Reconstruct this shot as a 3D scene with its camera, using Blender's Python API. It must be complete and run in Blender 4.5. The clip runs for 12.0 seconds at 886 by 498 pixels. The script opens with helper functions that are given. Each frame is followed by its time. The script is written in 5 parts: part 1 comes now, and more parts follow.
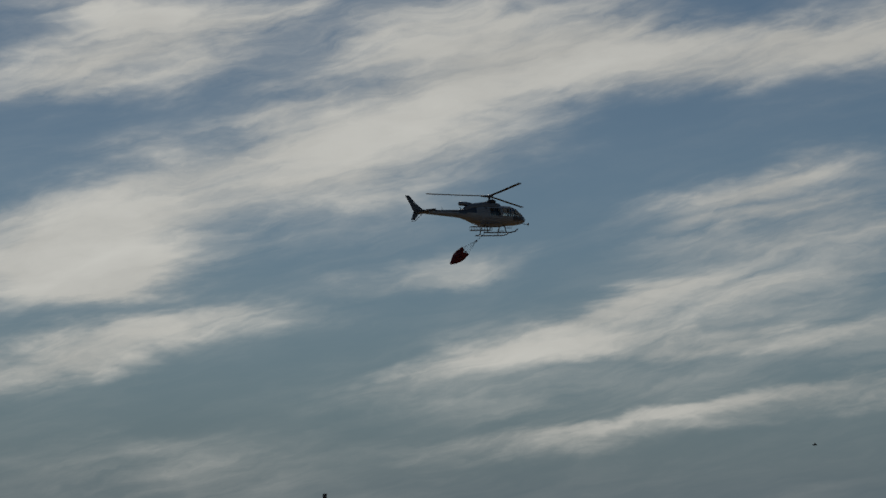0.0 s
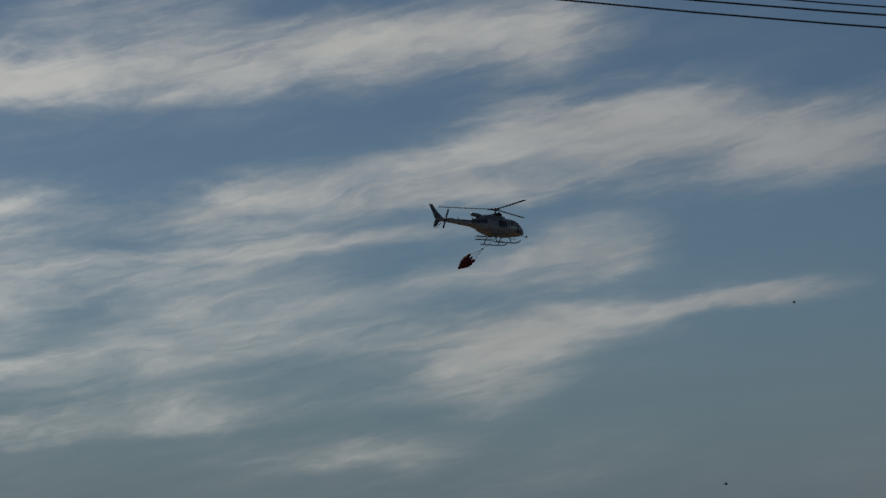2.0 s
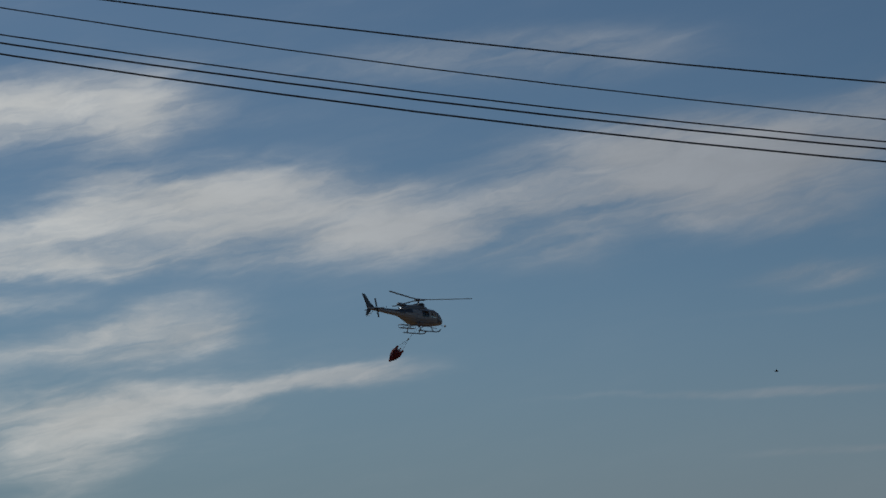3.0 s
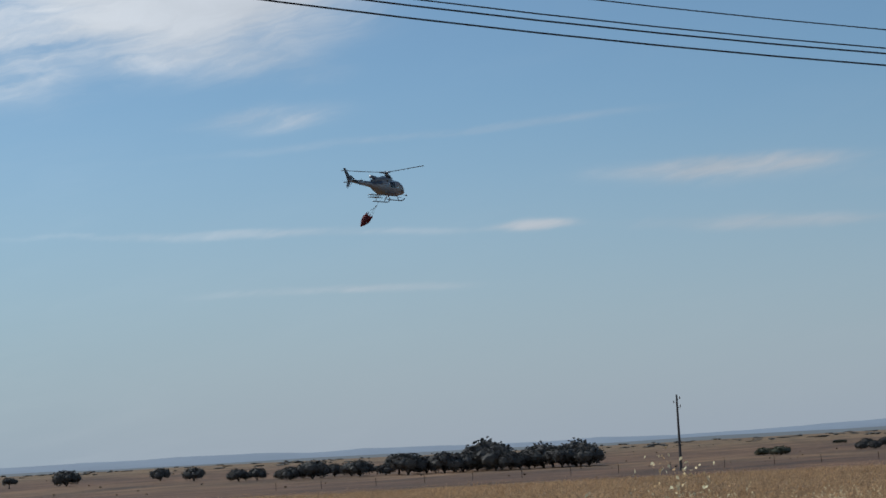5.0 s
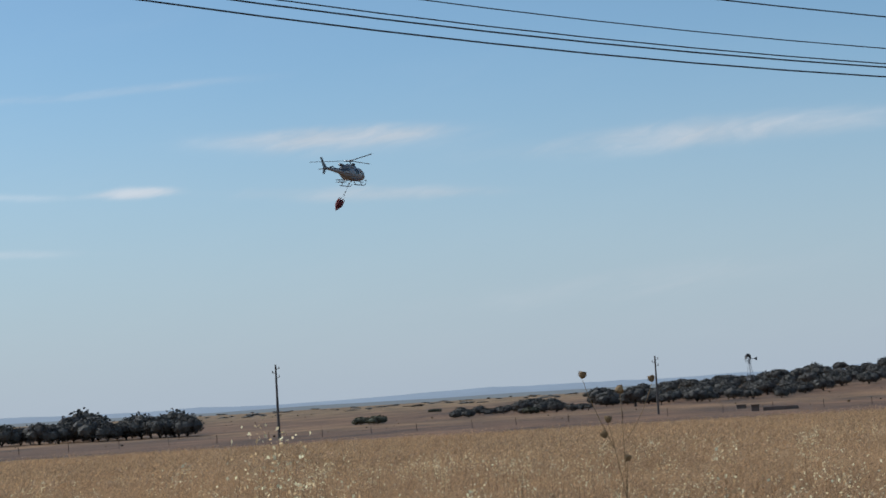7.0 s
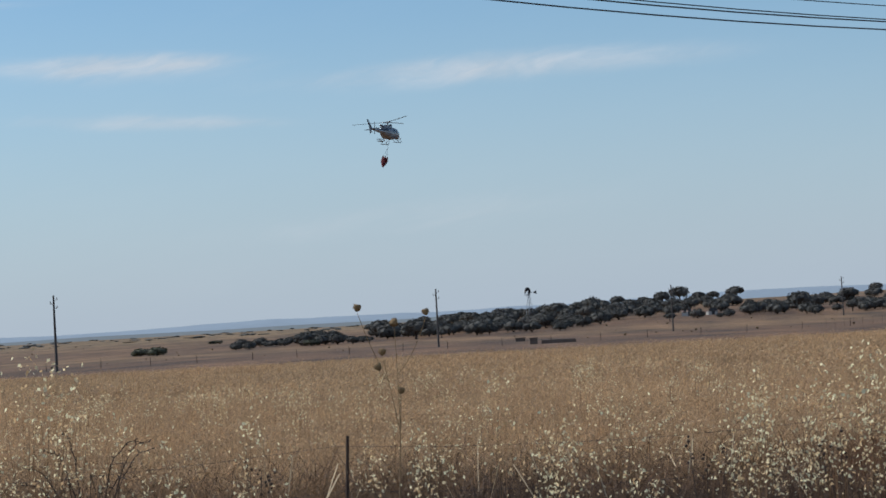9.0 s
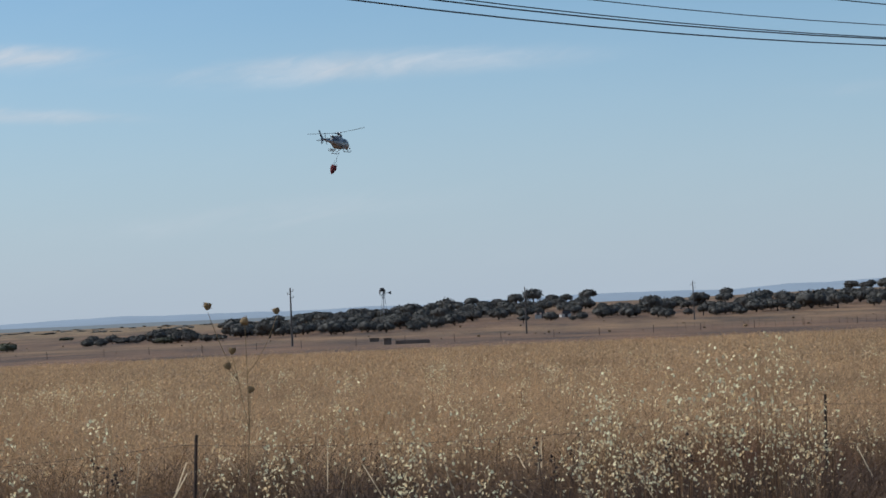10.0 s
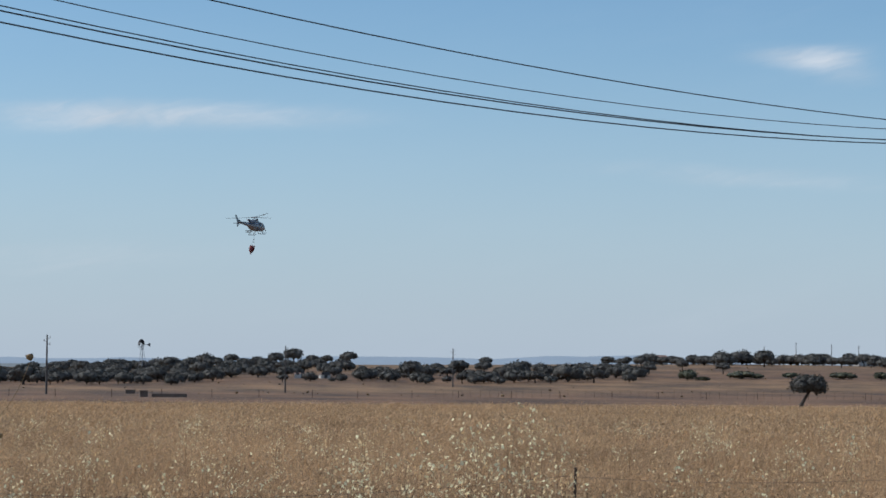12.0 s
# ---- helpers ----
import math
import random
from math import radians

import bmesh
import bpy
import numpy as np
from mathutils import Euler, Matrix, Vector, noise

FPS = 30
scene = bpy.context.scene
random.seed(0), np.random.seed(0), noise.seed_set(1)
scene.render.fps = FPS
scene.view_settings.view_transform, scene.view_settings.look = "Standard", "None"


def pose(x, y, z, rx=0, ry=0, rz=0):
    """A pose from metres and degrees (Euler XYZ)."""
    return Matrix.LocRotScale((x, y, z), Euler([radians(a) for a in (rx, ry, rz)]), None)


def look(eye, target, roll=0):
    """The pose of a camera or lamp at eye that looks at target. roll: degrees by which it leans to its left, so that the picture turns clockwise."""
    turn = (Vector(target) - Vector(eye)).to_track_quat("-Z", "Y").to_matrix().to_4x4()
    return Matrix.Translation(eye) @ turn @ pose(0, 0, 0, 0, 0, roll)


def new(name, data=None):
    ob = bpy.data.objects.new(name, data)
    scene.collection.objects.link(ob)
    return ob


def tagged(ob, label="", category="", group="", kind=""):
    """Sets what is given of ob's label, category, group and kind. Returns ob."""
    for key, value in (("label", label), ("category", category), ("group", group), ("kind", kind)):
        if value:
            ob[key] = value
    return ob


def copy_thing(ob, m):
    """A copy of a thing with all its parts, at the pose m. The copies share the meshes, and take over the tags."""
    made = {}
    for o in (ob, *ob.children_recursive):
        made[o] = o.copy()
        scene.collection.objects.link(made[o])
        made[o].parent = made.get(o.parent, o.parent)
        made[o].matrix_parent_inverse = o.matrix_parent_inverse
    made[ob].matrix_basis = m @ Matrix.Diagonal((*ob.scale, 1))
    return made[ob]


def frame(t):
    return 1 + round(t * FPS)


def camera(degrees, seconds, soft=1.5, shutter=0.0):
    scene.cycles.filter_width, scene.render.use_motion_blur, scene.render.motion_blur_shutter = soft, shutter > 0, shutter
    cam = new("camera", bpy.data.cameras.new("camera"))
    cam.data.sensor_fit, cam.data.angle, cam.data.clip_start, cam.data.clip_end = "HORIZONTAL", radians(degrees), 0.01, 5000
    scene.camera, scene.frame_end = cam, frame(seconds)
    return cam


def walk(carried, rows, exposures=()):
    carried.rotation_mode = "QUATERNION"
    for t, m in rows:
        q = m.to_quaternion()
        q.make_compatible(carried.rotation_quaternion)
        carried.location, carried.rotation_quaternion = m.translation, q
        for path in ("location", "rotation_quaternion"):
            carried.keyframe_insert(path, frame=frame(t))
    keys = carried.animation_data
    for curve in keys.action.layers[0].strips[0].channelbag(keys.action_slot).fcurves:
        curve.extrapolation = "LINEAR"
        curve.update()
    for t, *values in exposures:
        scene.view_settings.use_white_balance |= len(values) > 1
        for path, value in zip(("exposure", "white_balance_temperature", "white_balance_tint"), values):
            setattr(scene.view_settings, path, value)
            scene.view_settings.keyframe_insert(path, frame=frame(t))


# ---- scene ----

# ---------------------------------------------------------------- camera
EYE_Z = 1.65
cam = camera(23.93, 12.0, soft=1.6)


def aim(x, yaw, pitch, roll):
    """A handheld view from the verge: yaw to the left, pitch up, roll in degrees."""
    a, p = radians(yaw), radians(pitch)
    eye = Vector((x, 0, EYE_Z))
    way = Vector((-math.sin(a) * math.cos(p), math.cos(a) * math.cos(p), math.sin(p)))
    return look(eye, eye + way * 100, roll)


walk(cam, [
    (0.0, aim(0.00, 67.90, 8.47, -1.57)), (0.5, aim(0.00, 62.75, 9.39, -2.64)),
    (1.0, aim(0.00, 57.24, 8.86, -3.57)), (1.5, aim(0.00, 50.89, 9.63, -1.69)),
    (2.0, aim(0.00, 45.46, 8.93, -1.05)), (2.5, aim(0.00, 41.29, 9.40, -0.25)),
    (3.0, aim(0.00, 33.91, 10.86, -1.54)), (3.4, aim(0.00, 30.55, 10.54, -2.23)),
    (3.5, aim(0.00, 30.59, 9.68, -1.96)), (3.7, aim(0.00, 28.39, 7.32, -2.42)),
    (5.3, aim(0.00, 18.24, 6.18, -3.21)), (5.5, aim(0.00, 17.78, 6.41, -3.33)),
    (6.0, aim(0.00, 15.56, 6.08, -3.38)), (6.5, aim(0.00, 10.96, 4.67, -3.72)),
    (7.0, aim(0.01, 8.13, 4.54, -3.42)), (7.2, aim(0.02, 6.74, 4.03, -3.39)),
    (8.8, aim(0.05, 2.83, 1.94, -3.47)), (9.0, aim(0.05, 2.28, 2.35, -3.19)),
    (9.5, aim(0.06, -0.05, 2.28, -2.52)), (10.0, aim(0.07, -1.68, 2.16, -2.50)),
    (10.5, aim(0.08, -4.14, 2.81, -2.30)), (11.0, aim(0.08, -5.06, 2.99, -1.45)),
    (11.5, aim(0.08, -6.84, 3.92, -0.50)), (12.0, aim(0.08, -8.15, 3.71, 0.38)),
], exposures=[(0.0, -1.92, 6100, 10), (1.5, -1.85, 6000, 10), (2.5, -1.68, 5900, 10), (3.0, -1.42, 5850, 10), (3.5, -1.18, 5850, 10), (3.7, -0.95, 5850, 10), (5.3, -0.25, 5850, 10), (7.0, 0.05, 5850, 10), (9.0, 0.1, 5850, 10), (12.0, 0.15, 5800, 10)])

# ---------------------------------------------------------------- sky and sun
SUN_AZ, SUN_EL = 78.0, 44.0      # degrees to the left of +y, and above the horizon


def math_node(tree, op, a, b=None, c=None):
    n = tree.nodes.new("ShaderNodeMath")
    n.operation = op
    for i, v in enumerate((a, b, c)):
        if v is None:
            continue
        if isinstance(v, (int, float)):
            n.inputs[i].default_value = v
        else:
            tree.links.new(v, n.inputs[i])
    return n.outputs[0]


world = bpy.data.worlds.new("sky")
scene.world = world
world.use_nodes = True
wt = world.node_tree
wt.nodes.clear()
w_out = wt.nodes.new("ShaderNodeOutputWorld")
sky = wt.nodes.new("ShaderNodeTexSky")
sky.sky_type = "NISHITA"
sky.sun_disc = False
sky.sun_elevation = radians(SUN_EL)
sky.sun_rotation = radians(-SUN_AZ)
sky.air_density, sky.dust_density, sky.ozone_density = 1.0, 0.35, 2.6
coord = wt.nodes.new("ShaderNodeTexCoord")
sep = wt.nodes.new("ShaderNodeSeparateXYZ")
wt.links.new(coord.outputs["Generated"], sep.inputs[0])
right = math_node(wt, "MULTIPLY", math_node(wt, "ARCTAN2", sep.outputs[0], sep.outputs[1]), 57.2958)
above = math_node(wt, "MULTIPLY", math_node(wt, "ARCSINE", sep.outputs[2]), 57.2958)
dome = wt.nodes.new("ShaderNodeCombineXYZ")
wt.links.new(right, dome.inputs[0])
wt.links.new(above, dome.inputs[1])


def sky_noise(turn, across, up, detail, rough, distort, coords=None):
    """Streaky noise over the dome, its streaks rising by turn degrees."""
    m = wt.nodes.new("ShaderNodeMapping")
    m.inputs["Rotation"].default_value = (0, 0, radians(-turn))
    m2 = wt.nodes.new("ShaderNodeMapping")
    m2.inputs["Scale"].default_value = (across, up, 1)
    n = wt.nodes.new("ShaderNodeTexNoise")
    n.inputs["Scale"].default_value = 1.0
    n.inputs["Detail"].default_value = detail
    n.inputs["Roughness"].default_value = rough
    n.inputs["Distortion"].default_value = distort
    wt.links.new((coords or dome).outputs[0], m.inputs[0])
    wt.links.new(m.outputs[0], m2.inputs[0])
    wt.links.new(m2.outputs[0], n.inputs[0])
    return n


# the dome's coordinates, pushed about a little so that the cloud banks get ragged rims
warp = sky_noise(6, 0.16, 0.5, 5, 0.6, 0.3)
# how far round towards the sun, where the high cloud is thicker and more broken
sunward = wt.nodes.new("ShaderNodeMapRange")
sunward.interpolation_type = "SMOOTHSTEP"
sunward.inputs["From Min"].default_value, sunward.inputs["From Max"].default_value = -20.0, -50.0
wt.links.new(right, sunward.inputs[0])
centred = wt.nodes.new("ShaderNodeVectorMath")
centred.operation = "SUBTRACT"
centred.inputs[1].default_value = (0.5, 0.5, 0.5)
wt.links.new(warp.outputs["Color"], centred.inputs[0])
strength = wt.nodes.new("ShaderNodeVectorMath")
strength.operation = "SCALE"
wt.links.new(centred.outputs[0], strength.inputs[0])
wt.links.new(math_node(wt, "MULTIPLY_ADD", sunward.outputs[0], 0.78, 0.22), strength.inputs["Scale"])
shift = wt.nodes.new("ShaderNodeVectorMath")
shift.operation = "MULTIPLY_ADD"
shift.inputs[1].default_value = (6.0, 2.4, 0)
wt.links.new(strength.outputs[0], shift.inputs[0])
wt.links.new(dome.outputs[0], shift.inputs[2])
banks = [0.0]


def cloud(az, el, length, thick, tilt, amount):
    """One bank of cirrus: its middle, half length, half thickness and slope in degrees."""
    m = wt.nodes.new("ShaderNodeMapping")
    m.vector_type = "TEXTURE"
    m.inputs["Location"].default_value = (-az, el, 0)
    m.inputs["Rotation"].default_value = (0, 0, radians(tilt))
    m.inputs["Scale"].default_value = (length * 1.65, thick * 2.5, 1)
    wt.links.new(shift.outputs[0], m.inputs[0])
    far = wt.nodes.new("ShaderNodeVectorMath")
    far.operation = "LENGTH"
    wt.links.new(m.outputs[0], far.inputs[0])
    fall = wt.nodes.new("ShaderNodeMapRange")
    fall.interpolation_type = "SMOOTHERSTEP"
    fall.inputs["To Min"].default_value = amount
    fall.inputs["To Max"].default_value = 0.0
    wt.links.new(far.outputs["Value"], fall.inputs[0])
    banks[0] = math_node(wt, "ADD", fall.outputs[0], banks[0])


cloud(79.9, 8.2, 4.5, 0.85, 7, 0.70)
cloud(80.0, 13.3, 3.0, 0.62, 6, 0.60)
cloud(80.7, 5.4, 3.7, 0.51, 8, 0.70)
cloud(74.5, 15.2, 5.5, 0.46, 1, 0.45)
cloud(61.1, 5.8, 5.1, 0.19, 5, 0.55)
cloud(61.1, 4.1, 5.2, 0.15, 7, 0.50)
cloud(59.0, 8.9, 3.3, 0.19, 8, 0.50)
cloud(40.9, 14.5, 2.5, 0.54, 6, 0.35)
cloud(44.0, 10.4, 4.3, 0.25, 5, 0.40)
cloud(49.9, 9.1, 5.5, 0.19, 3, 0.40)
cloud(43.8, 5.3, 2.3, 0.70, 11, 0.60)
cloud(42.9, 8.4, 3.2, 0.43, 4, 0.50)
cloud(43.4, 6.7, 2.7, 0.46, 6, 0.40)
cloud(43.4, 14.3, 2.8, 0.70, 10, 0.40)
cloud(25.6, 13.7, 4.0, 0.62, -2, 0.40)
cloud(75.4, 9.7, 4.8, 1.16, 14, 1.00)
cloud(77.5, 7.9, 2.5, 0.46, 3, 0.80)
cloud(69.6, 12.1, 3.3, 1.63, 25, 1.05)
cloud(65.1, 14.2, 4.0, 1.16, -1, 0.85)
cloud(59.9, 13.5, 4.4, 0.65, 2, 0.90)
cloud(76.3, 13.8, 3.8, 0.77, 9, 0.90)
cloud(75.2, 14.9, 3.9, 0.54, 4, 0.50)
cloud(65.9, 12.4, 2.3, 1.24, 8, 0.50)
cloud(58.9, 9.8, 3.3, 0.40, 8, 0.75)
cloud(59.4, 8.4, 3.6, 0.85, 4, 0.45)
cloud(77.3, 6.0, 2.8, 0.51, 9, 0.85)
cloud(74.0, 6.6, 3.2, 0.40, 5, 0.65)
cloud(65.3, 5.8, 4.8, 0.40, 14, 0.60)
cloud(61.6, 6.6, 5.8, 0.34, 5, 0.55)
cloud(63.9, 4.9, 7.9, 0.62, 5, 0.36)
cloud(62.7, 3.6, 6.7, 0.31, 5, 0.45)
cloud(76.2, 2.6, 3.8, 0.62, 2, 0.32)
cloud(68.0, 8.0, 2.8, 0.28, 5, 0.45)
cloud(53.7, 13.8, 4.8, 0.65, 5, 0.80)
cloud(47.3, 14.3, 2.5, 0.77, 12, 0.70)
cloud(53.8, 15.3, 3.4, 0.54, 3, 0.40)
cloud(43.3, 15.0, 2.4, 1.01, 0, 0.38)
cloud(41.8, 12.5, 3.2, 0.65, 0, 0.75)
cloud(52.6, 10.0, 3.5, 0.34, 4, 0.50)
cloud(48.3, 10.4, 5.5, 0.56, 6, 0.55)
cloud(42.6, 11.3, 4.0, 0.59, 1, 0.55)
cloud(52.6, 8.6, 5.1, 0.50, 4, 0.55)
cloud(50.7, 7.7, 7.8, 0.40, 3, 0.42)
cloud(50.7, 6.4, 7.8, 0.62, 3, 0.48)
cloud(43.3, 6.3, 4.5, 0.70, 10, 0.50)
cloud(54.2, 4.6, 5.8, 0.40, 3, 0.45)
cloud(48.1, 3.5, 2.7, 0.34, 3, 0.40)
cloud(40.8, 8.9, 2.1, 0.56, 5, 0.45)
cloud(31.8, 16.1, 5.5, 0.50, -0, 0.50)
cloud(37.6, 12.2, 3.9, 0.65, -4, 0.70)
cloud(37.6, 11.0, 3.9, 0.62, 0, 0.55)
cloud(27.4, 12.7, 5.8, 0.85, -1, 0.85)
cloud(32.5, 11.3, 4.3, 0.71, -3, 0.70)
cloud(24.9, 11.2, 3.2, 0.43, -5, 0.45)
cloud(37.4, 7.3, 3.4, 0.26, 6, 0.85)
cloud(20.6, 14.2, 2.5, 0.77, 8, 0.50)
cloud(24.5, 12.9, 4.2, 0.93, -2, 0.55)
cloud(23.7, 9.7, 2.3, 0.26, 4, 0.55)
cloud(19.2, 9.1, 6.6, 0.09, 3, 0.40)
cloud(24.0, 6.6, 5.8, 0.08, -1, 0.50)
cloud(16.5, 6.5, 1.3, 0.12, -0, 0.90)
cloud(21.8, 5.0, 3.6, 0.09, -1, 0.50)
cloud(10.6, 7.7, 3.6, 0.28, 0, 0.50)
cloud(9.8, 6.2, 3.1, 0.19, -3, 0.35)
cloud(0.3, 7.2, 6.4, 0.26, 1, 0.66)
cloud(11.0, 7.8, 4.0, 0.19, 0, 0.45)
cloud(10.3, 6.2, 4.3, 0.14, -2, 0.30)
cloud(3.0, 3.3, 6.0, 0.30, 3, 0.26)
cloud(-16.0, 5.7, 5.0, 0.20, -4, 0.36)
cloud(-17.9, 9.0, 1.9, 0.22, -1, 0.50)
cloud(-18.9, 8.5, 1.2, 0.30, -9, 0.42)
# soft fibrous cloud, its own fibres bent by a second, smaller push
curl = sky_noise(10, 0.33, 0.8, 6, 0.55, 0.0)
bent = wt.nodes.new("ShaderNodeVectorMath")
bent.operation = "MULTIPLY_ADD"
bent.inputs[1].default_value = (3.4, 1.1, 0)
wt.links.new(curl.outputs["Color"], bent.inputs[0])
wt.links.new(dome.outputs[0], bent.inputs[2])
fine = sky_noise(11, 0.17, 0.62, 11, 0.58, 0.0, bent)
thread = sky_noise(13, 0.20, 2.1, 7, 0.60, 0.0, bent)
broad = sky_noise(8, 0.09, 0.40, 6, 0.58, 0.3)
ragged = math_node(wt, "ADD", math_node(wt, "MULTIPLY", math_node(wt, "SUBTRACT", fine.outputs["Fac"], 0.5), 2.5),
                   math_node(wt, "MULTIPLY", math_node(wt, "SUBTRACT", thread.outputs["Fac"], 0.5), 1.7))
veil = math_node(wt, "MULTIPLY", math_node(wt, "SUBTRACT", broad.outputs["Fac"], 0.28), math_node(wt, "MULTIPLY_ADD", sunward.outputs[0], 0.40, 0.22))
body = math_node(wt, "MINIMUM", math_node(wt, "ADD", banks[0], veil), 1.5)
low = wt.nodes.new("ShaderNodeMapRange")
low.interpolation_type = "SMOOTHSTEP"
low.inputs["From Min"].default_value, low.inputs["From Max"].default_value = 7.0, -0.5
low.inputs["To Min"].default_value, low.inputs["To Max"].default_value = 0.0, 0.06
wt.links.new(above, low.inputs[0])
grip = math_node(wt, "MINIMUM", math_node(wt, "ADD", math_node(wt, "MULTIPLY", body, 0.95), 0.04), 0.75)
thick = math_node(wt, "ADD", math_node(wt, "ADD", math_node(wt, "MULTIPLY", body, 0.95), math_node(wt, "MULTIPLY", ragged, grip)), low.outputs[0])
cover = wt.nodes.new("ShaderNodeMapRange")
cover.interpolation_type = "SMOOTHSTEP"
cover.inputs["From Min"].default_value = 0.0
cover.inputs["From Max"].default_value = 1.35
cover.inputs["To Min"].default_value = 0.02
cover.inputs["To Max"].default_value = 0.88
wt.links.new(thick, cover.inputs[0])
clear = wt.nodes.new("ShaderNodeBackground")
clear.inputs["Strength"].default_value = 0.092
tone = wt.nodes.new("ShaderNodeVectorMath")
tone.operation = "MULTIPLY"
tone.inputs[1].default_value = (0.96, 1.05, 1.0)
wt.links.new(sky.outputs[0], tone.inputs[0])
wt.links.new(tone.outputs[0], clear.inputs[0])
# pale summer haze low in the sky
haze = wt.nodes.new("ShaderNodeBackground")
tinge = wt.nodes.new("ShaderNodeMix")
tinge.data_type = "RGBA"
tinge.inputs["A"].default_value = (0.80, 0.89, 1.0, 1)
tinge.inputs["B"].default_value = (0.54, 0.79, 1.0, 1)
wt.links.new(sunward.outputs[0], tinge.inputs["Factor"])
wt.links.new(tinge.outputs["Result"], haze.inputs["Color"])
haze.inputs["Strength"].default_value = 0.50
hazy = wt.nodes.new("ShaderNodeMapRange")
hazy.interpolation_type = "SMOOTHSTEP"
hazy.inputs["From Min"].default_value, hazy.inputs["From Max"].default_value = 11.0, -1.5
hazy.inputs["To Min"].default_value, hazy.inputs["To Max"].default_value = 0.0, 0.95
wt.links.new(above, hazy.inputs[0])
dim = wt.nodes.new("ShaderNodeMixShader")
wt.links.new(hazy.outputs[0], dim.inputs[0])
wt.links.new(clear.outputs[0], dim.inputs[1])
wt.links.new(haze.outputs[0], dim.inputs[2])
cirrus = wt.nodes.new("ShaderNodeBackground")
pale = wt.nodes.new("ShaderNodeMix")
pale.data_type = "RGBA"
pale.inputs["A"].default_value = (0.97, 0.97, 0.95, 1)
pale.inputs["B"].default_value = (1.0, 0.94, 0.81, 1)
wt.links.new(sunward.outputs[0], pale.inputs["Factor"])
wt.links.new(pale.outputs["Result"], cirrus.inputs["Color"])
# cirrus scatters forward: brighter towards the sun's side of the sky
glow = wt.nodes.new("ShaderNodeMapRange")
glow.interpolation_type = "SMOOTHSTEP"
glow.inputs["From Min"].default_value, glow.inputs["From Max"].default_value = -10.0, -75.0
glow.inputs["To Min"].default_value, glow.inputs["To Max"].default_value = 0.60, 2.05
wt.links.new(right, glow.inputs[0])
# thin and thick parts differ a little in brightness
shade = math_node(wt, "MULTIPLY_ADD", fine.outputs["Fac"], 0.7, 0.66)
wt.links.new(math_node(wt, "MULTIPLY", glow.outputs[0], shade), cirrus.inputs["Strength"])
mixed = wt.nodes.new("ShaderNodeMixShader")
wt.links.new(cover.outputs[0], mixed.inputs[0])
wt.links.new(dim.outputs[0], mixed.inputs[1])
wt.links.new(cirrus.outputs[0], mixed.inputs[2])
wt.links.new(mixed.outputs[0], w_out.inputs[0])

sun = new("sun", bpy.data.lights.new("sun", "SUN"))
sun.data.energy = 3.2
sun.data.angle = radians(0.6)
sun.data.color = (1.0, 0.93, 0.82)
_a, _e = radians(SUN_AZ), radians(SUN_EL)
SUN_WAY = Vector((-math.sin(_a) * math.cos(_e), math.cos(_a) * math.cos(_e), math.sin(_e)))
sun.matrix_world = look(SUN_WAY * 100, (0, 0, 0))


